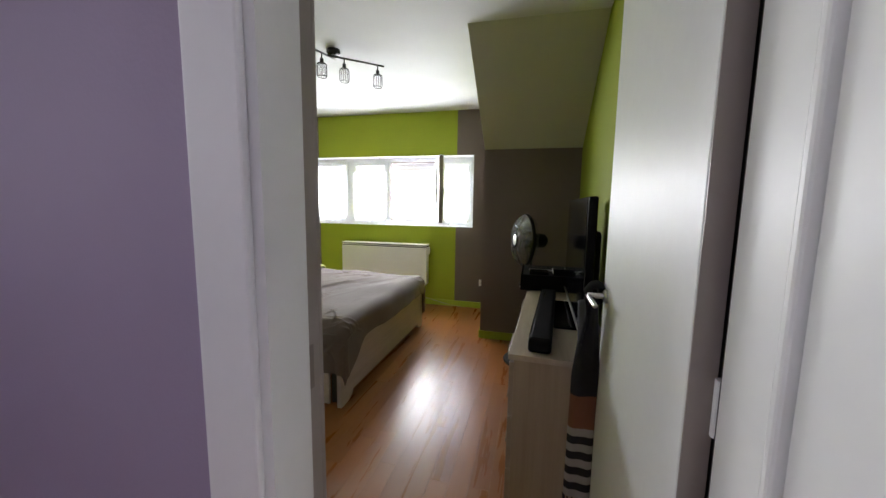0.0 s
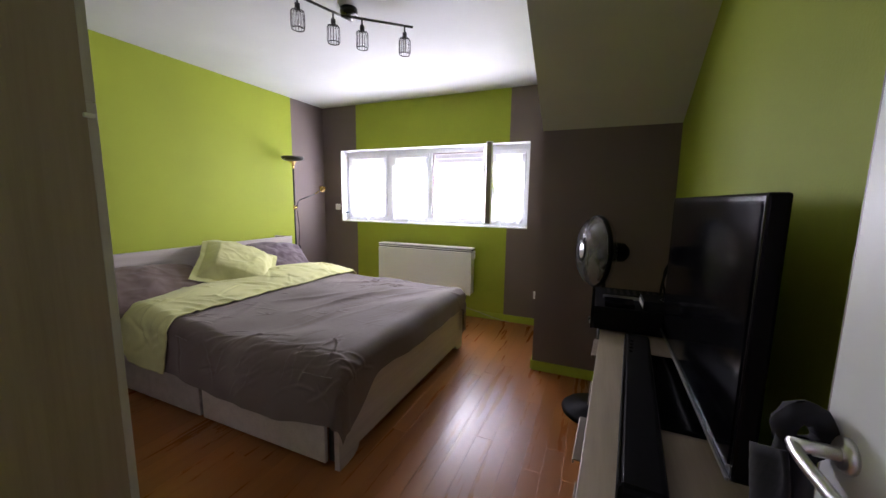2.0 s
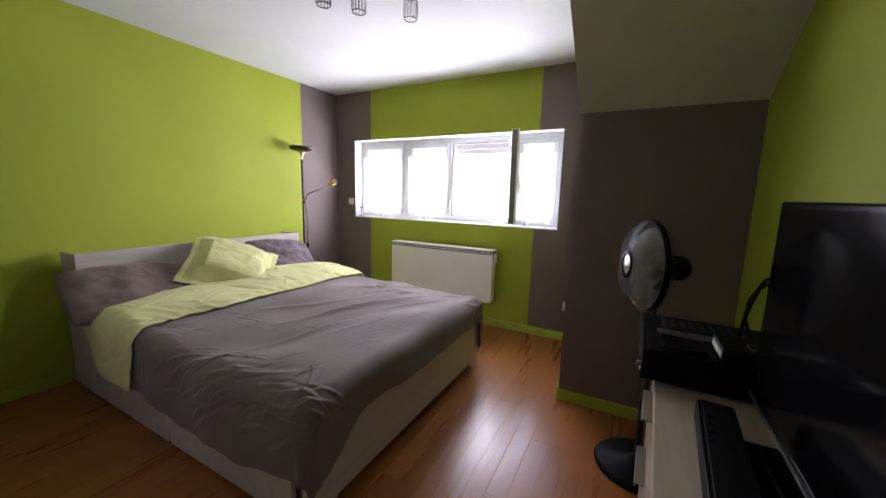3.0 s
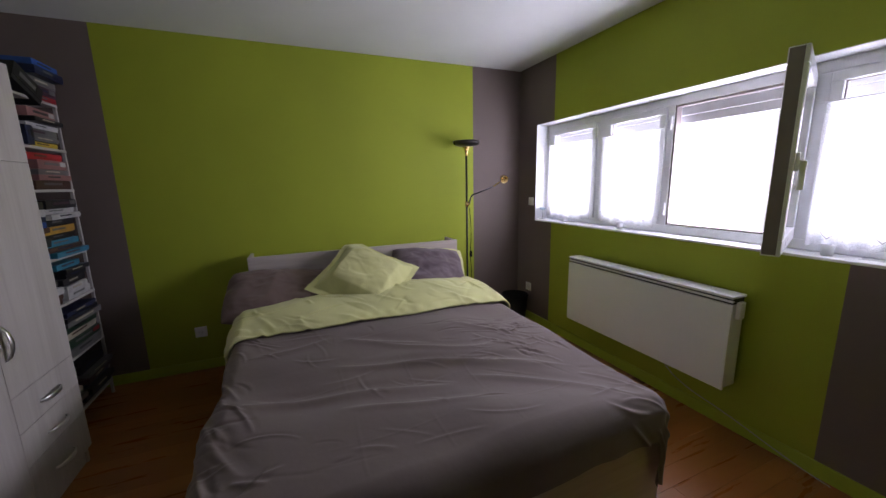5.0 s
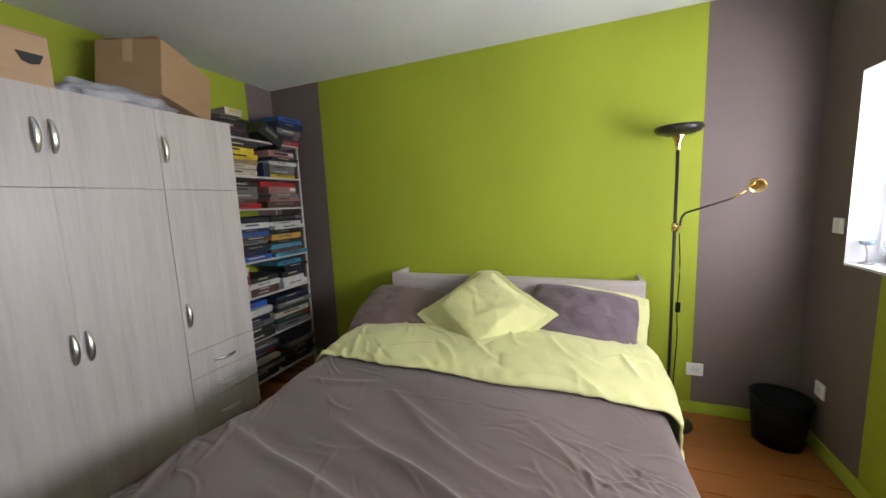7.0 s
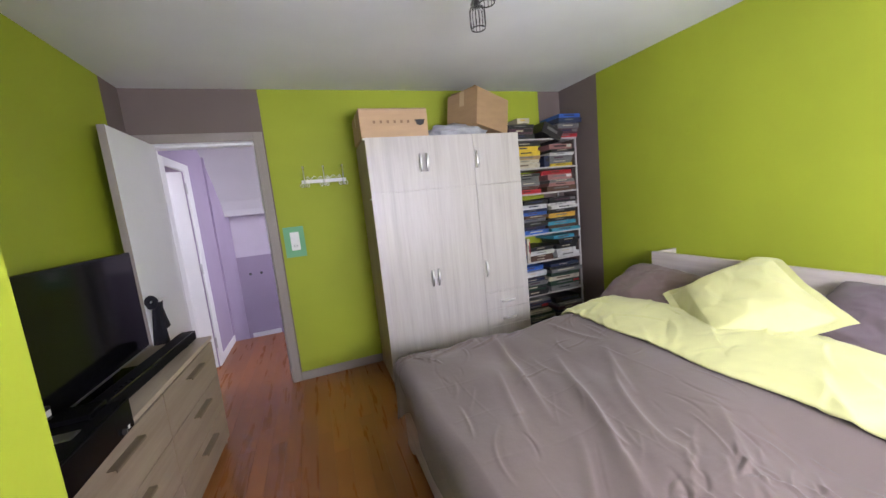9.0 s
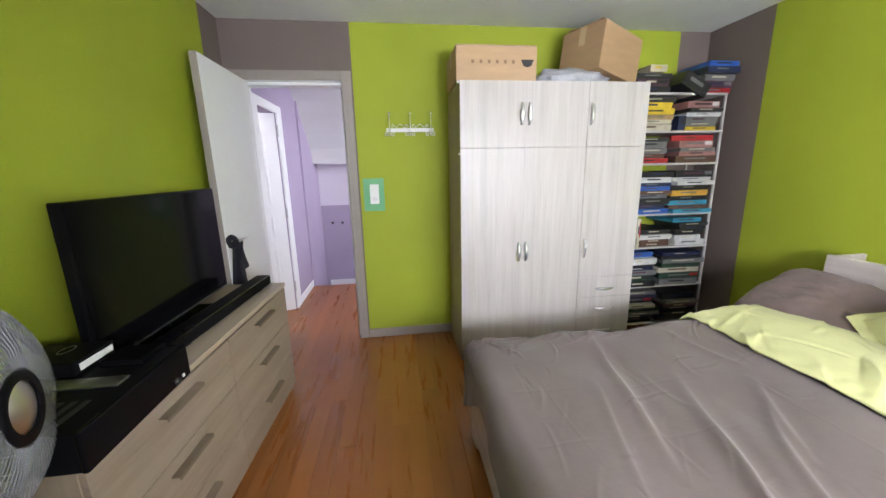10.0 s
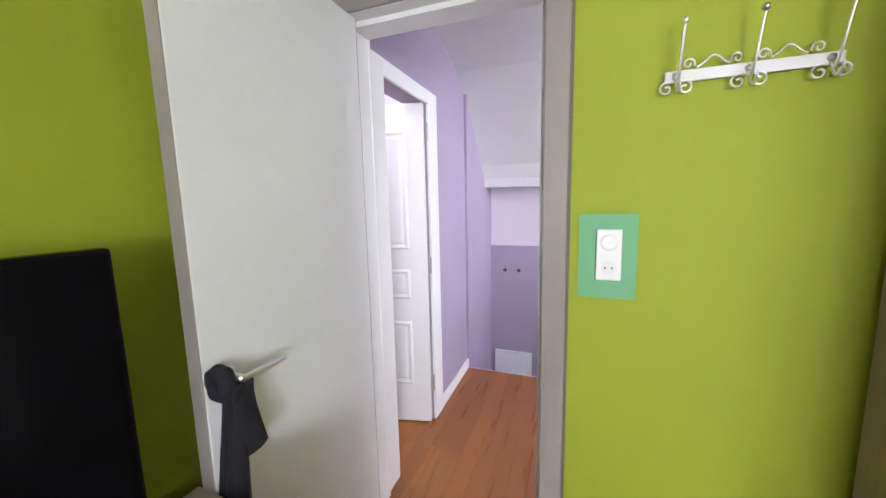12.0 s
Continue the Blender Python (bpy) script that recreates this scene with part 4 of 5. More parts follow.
def coat_rack():
    g = thing("coat_rack", "white metal coat rack with scrolled silver hooks on the wall", "coat rack", (2.455, 0, 1.69))
    part("bar", box(2.275, 2.635, 0.012, 0.019, 1.672, 1.701, 0.002), ENAMEL, g)
    for x in (2.30, 2.455, 2.61):
        part("wall_peg", rod(bmesh.new(), (x, 0, 1.687), (x, 0.024, 1.687), 0.009), CHROME, g, "", True)
        h = part("hook", tube([(x, 0.020, 1.672), (x, 0.034, 1.662), (x, 0.050, 1.690), (x, 0.064, 1.735), (x, 0.082, 1.792)], 0.0032), CHROME, g, "thin chrome hook with a ball tip", True)
        part("ball_tip", lathe([(0, -0.009), (0.006, -0.006), (0.009, 0), (0.006, 0.006), (0, 0.009)], 12, Matrix.Translation((x, 0.083, 1.797))), CHROME, h, "", True)
        part("lower_hook", tube([(x, 0.02, 1.678), (x, 0.03, 1.650), (x, 0.052, 1.640), (x, 0.066, 1.655), (x, 0.064, 1.668)], 0.0032), CHROME, g, "", True)
        for s in (-1, 1):
            part("scroll", tube(scroll(x + s * 0.021, 1.657, 0.019, 1.2, 0.8, s), 0.0028, 6), CHROME, g, "silver wire scroll", True)
            if not (x < 2.4 and s < 0) and not (x > 2.5 and s > 0):
                part("scroll", tube(scroll(x + s * 0.026, 1.714, 0.015, 1.15, 2.6, -s), 0.0024, 6), CHROME, g, "", True)
    for a, b in ((2.345, 2.415), (2.495, 2.565)):
        m = (a + b) / 2
        part("rail_wave", tube([(a, 0.021, 1.704), (a + 0.012, 0.021, 1.710), (m - 0.006, 0.021, 1.728), (m + 0.006, 0.021, 1.728), (b - 0.012, 0.021, 1.710), (b, 0.021, 1.704)], 0.0024, 6), CHROME, g, "", True)


coat_rack()


# ---- wardrobe ----
def wardrobe():
    x0, x1, yf, zt = 0.866, 2.16, 0.527, 1.93
    c1, c2, zs = 1.295, 1.728, 1.517
    g = thing("wardrobe", "tall pale wood wardrobe with six doors and three drawers", "wardrobe", ((x0 + x1) / 2, 0.26, 0))
    bm = box(x0, x0 + 0.018, 0.02, yf - 0.02, 0.0, zt, 0.001)
    bx(bm, x0 + 0.018, x1 - 0.018, 0.02, yf - 0.02, zt - 0.018, zt)
    bx(bm, x0 + 0.018, x1 - 0.018, 0.02, yf - 0.02, 0.07, 0.088)
    bx(bm, x0 + 0.018, x1 - 0.018, 0.02, 0.03, 0.088, zt - 0.018)
    part("body", bm, ASH, g)
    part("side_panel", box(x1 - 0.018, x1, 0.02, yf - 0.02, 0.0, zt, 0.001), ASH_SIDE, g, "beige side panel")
    part("plinth", box(x0 + 0.018, x1 - 0.018, yf - 0.045, yf - 0.03, 0, 0.07), ASH, g)
    q = 0.0013

    def door(a, b, z0, z1, hx, hz):
        d = part("door", box(a + (0.0001 if a == c2 else q), b - (0.0001 if b == c2 else q), yf - 0.019, yf, z0 + q, z1 - q, 0.0005), ASH, g)
        pull(d, hx, hz, True)

    def pull(d, hx, hz, upright):
        n = 24
        bm = bmesh.new()
        rings = []
        for i in range(n + 1):
            s = -1 + 2 * i / n
            out = 0.028 * (1 - s * s) ** 0.6
            wid = 0.006 + 0.006 * (1 - s * s)
            ring = []
            for k in range(8):
                a = 2 * math.pi * k / 8
                p, o = wid * math.cos(a), out + 0.0045 * math.sin(a)
                ring.append(bm.verts.new((hx + p, yf + o, hz + s * 0.07) if upright else (hx + s * 0.07, yf + o, hz + p)))
            rings.append(ring)
        for r0, r1 in zip(rings, rings[1:]):
            for k in range(8):
                bm.faces.new((r0[k], r0[(k + 1) % 8], r1[(k + 1) % 8], r1[k]))
        bmesh.ops.recalc_face_normals(bm, faces=bm.faces)
        part("handle", bm, CHROME, d, "curved satin metal bow handle", True)

    for z0, z1, hz in ((zs, zt, 1.728), (0.088, zs, 0.812)):
        door(c2, x1, z0, z1, c2 + 0.026, hz)
        door(c1, c2, z0, z1, c2 - 0.026, hz)
    part("hinge_cap", box(x1 + 0.0005, x1 + 0.012, yf - 0.03, yf - 0.008, 1.478, 1.488, 0.002), PLUG, g, "small white plastic cap")
    part("hinge_cap", box(x1 + 0.0005, x1 + 0.016, yf - 0.03, yf - 0.008, 1.915, 1.926, 0.002), PLUG, g)
    door(x0, c1, zs, zt, c1 - 0.024, 1.728)
    door(x0, c1, 0.592, zs, c1 - 0.03, 0.812)
    for z0, z1 in ((0.437, 0.592), (0.285, 0.437), (0.088, 0.285)):
        d = part("drawer", box(x0 + q, c1 - q, yf - 0.019, yf, z0 + q, z1 - q, 0.0015), ASH, g)
        pull(d, (x0 + c1) / 2, (z0 + z1) / 2 - 0.012, False)


wardrobe()


def carton(label, size, m, tone, printed):
    w, d, h = size
    g = thing("cardboard_box", label, "box", m.translation, "boxes on the wardrobe")
    part("body", bx(bmesh.new(), -w / 2, w / 2, -d / 2, d / 2, 0, h, 0.004, 0, m), tone, g)
    for s in (-1, 1):
        part("flap", bx(bmesh.new(), -w / 2 + 0.003, w / 2 - 0.003, 0.002 if s > 0 else -d / 2 + 0.003, d / 2 - 0.003 if s > 0 else -0.002, h, h + 0.004, 0, 0, m @ Matrix.Translation((0, 0, 0)) @ Matrix.Rotation(radians(s * (1.2 if printed else 5)), 4, "X")), tone, g)
    part("tape", bx(bmesh.new(), -w / 2 - 0.001, w / 2 + 0.001, -0.025, 0.025, h + 0.004, h + 0.0055, 0, 0, m), TAPE, g)
    part("tape", bx(bmesh.new(), w / 2, w / 2 + 0.0015, -0.025, 0.025, h * 0.6, h, 0, 0, m), TAPE, g)
    if printed:
        for k in range(6):
            x = w * 0.28 - k * w * 0.10
            part("print", bx(bmesh.new(), x, x + 0.018, d / 2, d / 2 + 0.0015, h * 0.50, h * 0.60, 0, 0, m), INK, g)
        part("hand_hole", slab([(-w * 0.30, h * 0.62), (-w * 0.46, h * 0.62), (-w * 0.43, h * 0.44), (-w * 0.38, h * 0.40), (-w * 0.33, h * 0.44)], "y", d / 2, d / 2 + 0.0015), DARKSLOT, g).matrix_basis = m
    return g


carton("flat brown cardboard box with faded print, lying on the wardrobe", (0.525, 0.40, 0.205), Matrix.Translation((1.915, 0.30, 1.931)) @ Matrix.Rotation(radians(180), 4, "Z") @ Matrix.Rotation(radians(180), 4, "Z"), CARD, True)
carton("brown cardboard carton tipped on a bag on the wardrobe", (0.42, 0.34, 0.30), Matrix.Translation((1.13, 0.30, 1.975)) @ Matrix.Rotation(radians(24), 4, "Z") @ Matrix.Rotation(radians(-9), 4, "Y"), CARD_DARK, False)


def crumple(u, v):
    a, b = 2 * math.pi * u, math.pi * v
    r = 1 + 0.22 * noise.noise(Vector((3 * math.cos(a) * math.sin(b), 3 * math.sin(a) * math.sin(b), 3 * math.cos(b))))
    return (1.36 + 0.27 * r * math.cos(a) * math.sin(b), 0.36 + 0.13 * r * math.sin(a) * math.sin(b), 1.931 + max(0.0, 0.035 + 0.075 * r * math.cos(b)))


tagged(part("plastic_bag", sheet(48, 24, crumple), BAG, None, "", True), "crumpled grey plastic bag under the tipped carton", "bag")


# ---- shelf of board games ----
def ink(name, c):
    return mat(name + " printed card", [0.62 * k for k in c], 0.45, 0.3, 20, 0)


TONES = {
    "black": ink("black", (0.02, 0.02, 0.025)), "navy": ink("navy", (0.02, 0.03, 0.09)), "blue": ink("blue", (0.03, 0.13, 0.50)),
    "teal": ink("teal", (0.04, 0.30, 0.45)), "yellow": ink("yellow", (0.80, 0.56, 0.03)), "amber": ink("amber", (0.72, 0.40, 0.05)),
    "cream": ink("cream", (0.66, 0.60, 0.46)), "white": ink("white", (0.72, 0.72, 0.72)), "red": ink("red", (0.50, 0.02, 0.03)),
    "pink": ink("dusty pink", (0.42, 0.20, 0.19)), "grey": ink("grey", (0.20, 0.20, 0.20)), "green": ink("dark green", (0.02, 0.06, 0.035)),
    "brown": ink("brown", (0.12, 0.06, 0.04)), "tan": ink("tan", (0.45, 0.30, 0.14)), "plum": ink("plum", (0.10, 0.04, 0.07)),
}
BOARDS = (1.885, 1.62, 1.385, 1.0, 0.735, 0.41, 0.09)


def shelf_unit():
    g = thing("shelf_unit", "white shelf unit crammed with board games beside the wardrobe", "shelf", (0.49, 0.18, 0))
    for x in (0.10, 0.838):
        for y in (0.03, 0.325):
            part("post", box(x, x + 0.016, y, y + 0.016, 0, 1.90, 0.002), SHELFWHITE, g)
    for z in BOARDS:
        part("shelf_board", box(0.10, 0.854, 0.03, 0.345, z, z + 0.016, 0.003), SHELFWHITE, g)


shelf_unit()
rng = random.Random(7)


def game(x0, x1, z0, h, tone, sub=None, depth=0.30, tilt=0.0, yaw=0.0, word="lying"):
    """A board-game box with a lid that overlaps its tray and a printed spine towards the room."""
    sub = sub or rng.choice(["black", "plum", "cream", "brown", "grey", "navy", "grey"])
    if sub == tone:
        sub = "cream" if tone != "cream" else "brown"
    w, yf = x1 - x0, 0.345 + rng.uniform(-0.02, 0.035)
    m = Matrix.Translation(((x0 + x1) / 2, yf, z0)) @ Matrix.Rotation(radians(yaw + rng.uniform(-2.5, 2.5)), 4, "Z") @ Matrix.Rotation(radians(tilt), 4, "Y")
    g = thing("board_game", f"{tone} board game box {word} on the crowded shelf", "board game", m.translation, "board games on the shelves")
    part("tray", bx(bmesh.new(), -w / 2 + 0.002, w / 2 - 0.002, -depth, -0.002, 0, h * 0.4, 0, 0, m), TONES[tone], g)
    part("lid", bx(bmesh.new(), -w / 2, w / 2, -depth - 0.002, 0, h * 0.25, h, 0.0015, 0, m), TONES[tone], g)
    a = rng.uniform(0.08, 0.24)
    part("spine_print", bx(bmesh.new(), -w * a, w * (0.15 + a * 0.6), 0, 0.001, h * 0.48, h * 0.74, 0, 0, m), TONES[sub], g)
    if h > 0.045:
        part("spine_print", bx(bmesh.new(), -w * 0.46, -w * (a + 0.04), 0, 0.001, h * 0.38, h * 0.88, 0, 0, m), TONES[rng.choice(["black", "red", "grey", "navy", "brown", "white"])], g)


def stack(x0, x1, z, rows, jog=0.015):
    thin = []
    for h, tone in rows:
        if h > 0.052:
            other = rng.choice([tone, "black", "navy", "brown", "cream", "grey"])
            thin += [(h * 0.52, tone), (h * 0.48, other)]
        else:
            thin.append((h, tone))
    for h, tone in thin:
        j = rng.uniform(-jog, jog)
        k = rng.uniform(0, jog)
        game(x0 + j + k, x1 + j - k, z, h - 0.001, tone)
        z += h


def upright(x, z, rows):
    """Boxes standing on edge, spines out, side by side towards -x."""
    for w, h, tone in rows:
        game(x - w, x - 0.001, z, h, tone, None, 0.27, 0, 0, "standing")
        x -= w


B = [z + 0.0165 for z in BOARDS]
stack(0.56, 0.84, B[0], [(0.045, "black"), (0.05, "plum"), (0.035, "black")])
game(0.64, 0.77, B[0] + 0.13, 0.045, "cream", "yellow", 0.16)
stack(0.05, 0.33, B[0], [(0.035, "red"), (0.05, "plum"), (0.045, "grey"), (0.045, "navy"), (0.04, "blue")], 0.025)
game(0.30, 0.52, B[0] + 0.01, 0.10, "black", "grey", 0.28, -28, 0, "slanting")
stack(0.52, 0.835, B[1], [(0.045, "cream"), (0.03, "cream"), (0.035, "tan"), (0.042, "yellow"), (0.045, "yellow"), (0.035, "black")], 0.03)
stack(0.13, 0.44, B[1], [(0.055, "yellow"), (0.045, "grey"), (0.055, "white"), (0.05, "pink")], 0.03)
game(0.44, 0.50, B[1], 0.10, "navy", "black", 0.25, 0, 0, "standing")
stack(0.55, 0.835, B[2], [(0.07, "red"), (0.04, "grey"), (0.045, "grey"), (0.03, "black")], 0.03)
stack(0.15, 0.50, B[2], [(0.05, "brown"), (0.06, "pink"), (0.05, "pink"), (0.04, "red")], 0.04)
stack(0.48, 0.78, B[3], [(0.075, "blue"), (0.045, "black"), (0.06, "grey"), (0.06, "blue"), (0.04, "white"), (0.04, "black")], 0.02)
stack(0.13, 0.47, B[3], [(0.06, "teal"), (0.07, "teal"), (0.085, "amber"), (0.06, "white"), (0.05, "black")], 0.015)
upright(0.835, B[3], [(0.045, 0.24, "blue")])
upright(0.835, B[4], [(0.05, 0.22, "red"), (0.045, 0.21, "blue"), (0.03, 0.23, "cream")])
stack(0.42, 0.70, B[4], [(0.06, "brown"), (0.075, "white")], 0.02)
stack(0.13, 0.40, B[4], [(0.085, "white"), (0.04, "black"), (0.06, "black"), (0.035, "teal")], 0.03)
stack(0.54, 0.83, B[5], [(0.045, "black"), (0.05, "green"), (0.04, "grey"), (0.055, "navy"), (0.05, "white"), (0.04, "blue")], 0.02)
stack(0.14, 0.50, B[5], [(0.05, "grey"), (0.09, "green"), (0.08, "green"), (0.055, "black")], 0.02)
stack(0.50, 0.83, B[6], [(0.05, "black"), (0.06, "navy"), (0.06, "green"), (0.05, "black"), (0.06, "navy")], 0.02)
stack(0.14, 0.46, B[6], [(0.06, "brown"), (0.07, "black"), (0.06, "plum"), (0.05, "black")], 0.02)


# ---- waste bin ----
def waste_bin():
    at = Matrix.Translation((0.175, 3.60, 0))
    g = thing("waste_bin", "small black round waste bin in the corner", "bin", (0.175, 3.60, 0))
    part("body", lathe([(0, 0.004), (0.102, 0.004), (0.104, 0), (0.108, 0.0), (0.130, 0.255), (0.127, 0.255), (0.100, 0.01), (0, 0.01)], 36, at), BINMAT, g, "", True)
    part("rim", lathe([(0.126, 0.25), (0.134, 0.25), (0.136, 0.262), (0.130, 0.27), (0.124, 0.262), (0.126, 0.25)], 36, at), BINMAT, g, "", True)
    for k in range(4):
        part("rib", lathe([(0.109 + k * 0.005, 0.045 + k * 0.055), (0.1135 + k * 0.005, 0.048 + k * 0.055), (0.111 + k * 0.005, 0.053 + k * 0.055)], 36, at), BINMAT, g, "", True)


waste_bin()


# ---- chest of drawers and what stands on it ----
CM = Matrix.Translation((3.297, 0.672, 0)) @ Matrix.Rotation(radians(-2.6), 4, "Z")
CH = 0.728


def chest():
    g = thing("chest_of_drawers", "wide light oak chest of six drawers along the wall", "chest", CM @ Vector((0.18, 0.7, 0)))
    L, D = 1.39, 0.365
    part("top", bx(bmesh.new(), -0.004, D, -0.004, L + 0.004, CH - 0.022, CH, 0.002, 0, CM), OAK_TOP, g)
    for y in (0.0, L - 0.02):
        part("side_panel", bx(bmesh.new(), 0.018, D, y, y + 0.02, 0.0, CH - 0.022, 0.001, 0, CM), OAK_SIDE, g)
    part("back_panel", bx(bmesh.new(), D - 0.012, D, 0.02, L - 0.02, 0.04, CH - 0.022, 0, 0, CM), OAK, g)
    part("divider", bx(bmesh.new(), 0.03, D - 0.012, L / 2 - 0.01, L / 2 + 0.01, 0.05, CH - 0.022, 0, 0, CM), OAK, g)
    part("plinth", bx(bmesh.new(), 0.03, 0.046, 0.02, L - 0.02, 0, 0.05, 0, 0, CM), OAK, g)
    # black strip puts in the shadow between the top and the drawers
    part("shadow_gap", bx(bmesh.new(), 0.022, 0.04, 0.02, L - 0.02, CH - 0.04, CH - 0.022, 0, 0, CM), DARKSLOT, g, "black strip for the shadow gap under the top")
    h = (CH - 0.032 - 0.045) / 3
    for r in range(3):
        for y0, y1 in ((0.003, L / 2 - 0.002), (L / 2 + 0.002, L - 0.003)):
            z0 = 0.045 + r * h
            d = part("drawer", bx(bmesh.new(), 0.0, 0.018, y0, y1, z0 + 0.0025, z0 + h - 0.0025, 0.0015, 0, CM), OAK, g)
            c = (y0 + y1) / 2
            bm = bx(bmesh.new(), -0.030, -0.025, c - 0.1, c + 0.1, z0 + h - 0.060, z0 + h - 0.048, 0.002, 0, CM)
            bx(bm, -0.027, 0.0, c - 0.1, c + 0.1, z0 + h - 0.050, z0 + h - 0.046, 0, 0, CM)
            part("handle", bm, PULL, d, "flat champagne metal pull")


chest()


def television():
    m = Matrix.Translation((3.565, 1.25, 0)) @ Matrix.Rotation(radians(-0.8), 4, "Z")
    g = thing("television", "flat black television switched off on the oak chest", "television", (3.565, 1.275, CH))
    part("body", bx(bmesh.new(), 0.0, 0.035, -0.448, 0.448, 0.775, 1.315, 0.006, 0, m), GLOSSBLACK, g)
    part("back_cover", bx(bmesh.new(), 0.035, 0.075, -0.33, 0.33, 0.84, 1.18, 0.02, 0, m), BLACK, g)
    part("screen", bx(bmesh.new(), -0.0025, 0.0, -0.433, 0.433, 0.803, 1.30, 0, 0, m), SCREEN, g, "dark reflecting screen")
    part("lower_trim", bx(bmesh.new(), -0.006, 0.0, -0.444, 0.444, 0.775, 0.782, 0.001, 0, m), GREYMET, g, "thin grey metal strip")
    part("stand_neck", bx(bmesh.new(), 0.005, 0.035, -0.06, 0.06, CH + 0.012, 0.78, 0.005, 0, m), GLOSSBLACK, g)
    part("stand_base", bx(bmesh.new(), -0.09, 0.10, -0.24, 0.24, CH, CH + 0.012, 0.004, 0, m), GLOSSBLACK, g, "glossy black foot")


television()


def soundbar():
    m = Matrix.Translation((3.351, 0, 0)) @ Matrix.Rotation(radians(-4.2), 4, "Z")
    g = thing("soundbar", "long black soundbar in front of the television", "soundbar", (3.46, 1.1, CH))
    part("case", bx(bmesh.new(), -0.04, 0.045, 0.69, 1.56, CH + 0.004, CH + 0.062, 0.012, 0, m), BLACK, g)
    part("front_edge", bx(bmesh.new(), -0.0385, -0.0355, 0.71, 1.54, CH + 0.0585, CH + 0.0625, 0, 0, m), EDGEBLACK, g, "polished black edge line")
    for y in (0.8, 1.45):
        part("foot", bx(bmesh.new(), -0.03, 0.035, y, y + 0.05, CH, CH + 0.005, 0, 0, m), DARKSLOT, g)
    for k in range(4):
        part("button", rod(bmesh.new(), m @ Vector((-0.018 + k * 0.001, 1.36 + k * 0.035, CH + 0.061)), m @ Vector((-0.018 + k * 0.001, 1.36 + k * 0.035, CH + 0.0632)), 0.006, None, 12), GLOSSBLACK, g)


soundbar()


def receiver():
    g = thing("av_receiver", "black audio receiver at the end of the chest", "receiver", (3.51, 1.91, CH))
    x0, y0, y1, z0, z1 = 3.297, 1.705, 2.115, CH + 0.010, CH + 0.112
    part("case", box(x0 + 0.014, 3.70, y0, y1, z0, z1, 0.004), BLACK, g)
    part("front_panel", box(x0, x0 + 0.014, y0 - 0.002, y1 + 0.002, z0, z1 + 0.002, 0.003), GLOSSBLACK, g)
    part("top_plate", box(x0 + 0.05, 3.69, y0 + 0.175, y0 + 0.225, z1, z1 + 0.005, 0.001), GREYMET, g, "grey metal strip across the top")
    for k in range(9):
        part("vent_slot", box(x0 + 0.07 + k * 0.03, x0 + 0.085 + k * 0.03, y0 + 0.28, y0 + 0.38, z1, z1 + 0.001), DARKSLOT, g)
    m = Matrix.Translation((x0, y0 + 0.075, z0 + 0.018)) @ Matrix.Rotation(radians(-90), 4, "Y")
    part("knob", lathe([(0.0, 0.010), (0.009, 0.010), (0.010, 0.0)], 24, m), BLACKMET, g, "small metal knob", True)
    part("button", box(x0 - 0.003, x0, y0 + 0.034, y0 + 0.044, z0 + 0.012, z0 + 0.022), PLUG, g, "white button")
    for x in (x0 + 0.05, 3.66):
        for y in (y0 + 0.04, y1 - 0.04):
            part("foot", rod(bmesh.new(), (x, y, CH), (x, y, z0), 0.015), DARKSLOT, g)


receiver()
RT = CH + 0.1125


def console():
    g = thing("game_console", "small black game console with a white edge, on the receiver", "console", (3.55, 1.78, RT))
    part("case", box(3.50, 3.68, 1.712, 1.858, RT, RT + 0.042, 0.004), BLACK, g)
    part("white_edge", box(3.497, 3.4995, 1.722, 1.842, RT + 0.01, RT + 0.03, 0), PLUG, g, "white front edge")
    bm = lathe([(0.014, 0.0), (0.017, 0.0), (0.017, 0.0008), (0.014, 0.0008)], 24, Matrix.Translation((3.585, 1.77, RT + 0.042)) @ Matrix.Diagonal((1, 1.7, 1, 1)))
    part("badge", bm, GREYMET, g, "oval grey badge")
    tray = thing("cable_box", "flat black box beside the console", "box", (3.40, 1.76, RT))
    part("case", box(3.352, 3.47, 1.715, 1.82, RT, RT + 0.02, 0.003), GLOSSBLACK, tray)


console()
for k, (a, b) in enumerate((((3.62, 1.95, RT + 0.004), (3.68, 1.86, 1.0)), ((3.60, 2.0, RT + 0.004), (3.69, 1.93, 0.97)))):
    c = part("cable", tube([a, (3.60, 2.02 - 0.05 * k, RT + 0.10), (3.64, 1.95, 1.07 + 0.03 * k), b, (3.68, 1.80, 0.98), (3.66, 1.76 - 0.02 * k, RT + 0.006)], 0.006, 6), BLACK, None, "", True)
    tagged(c, "loose black cable looped behind the television", "cable", "cables behind the television")
c = part("cable", tube([(3.46, 1.12, CH + 0.003), (3.50, 1.20, CH + 0.004), (3.49, 1.30, CH + 0.006), (3.52, 1.42, CH + 0.004), (3.50, 1.58, CH + 0.004)], 0.003, 6), PLUG, None, "", True)
tagged(c, "thin pale cable lying on the chest top", "cable", "cables behind the television")


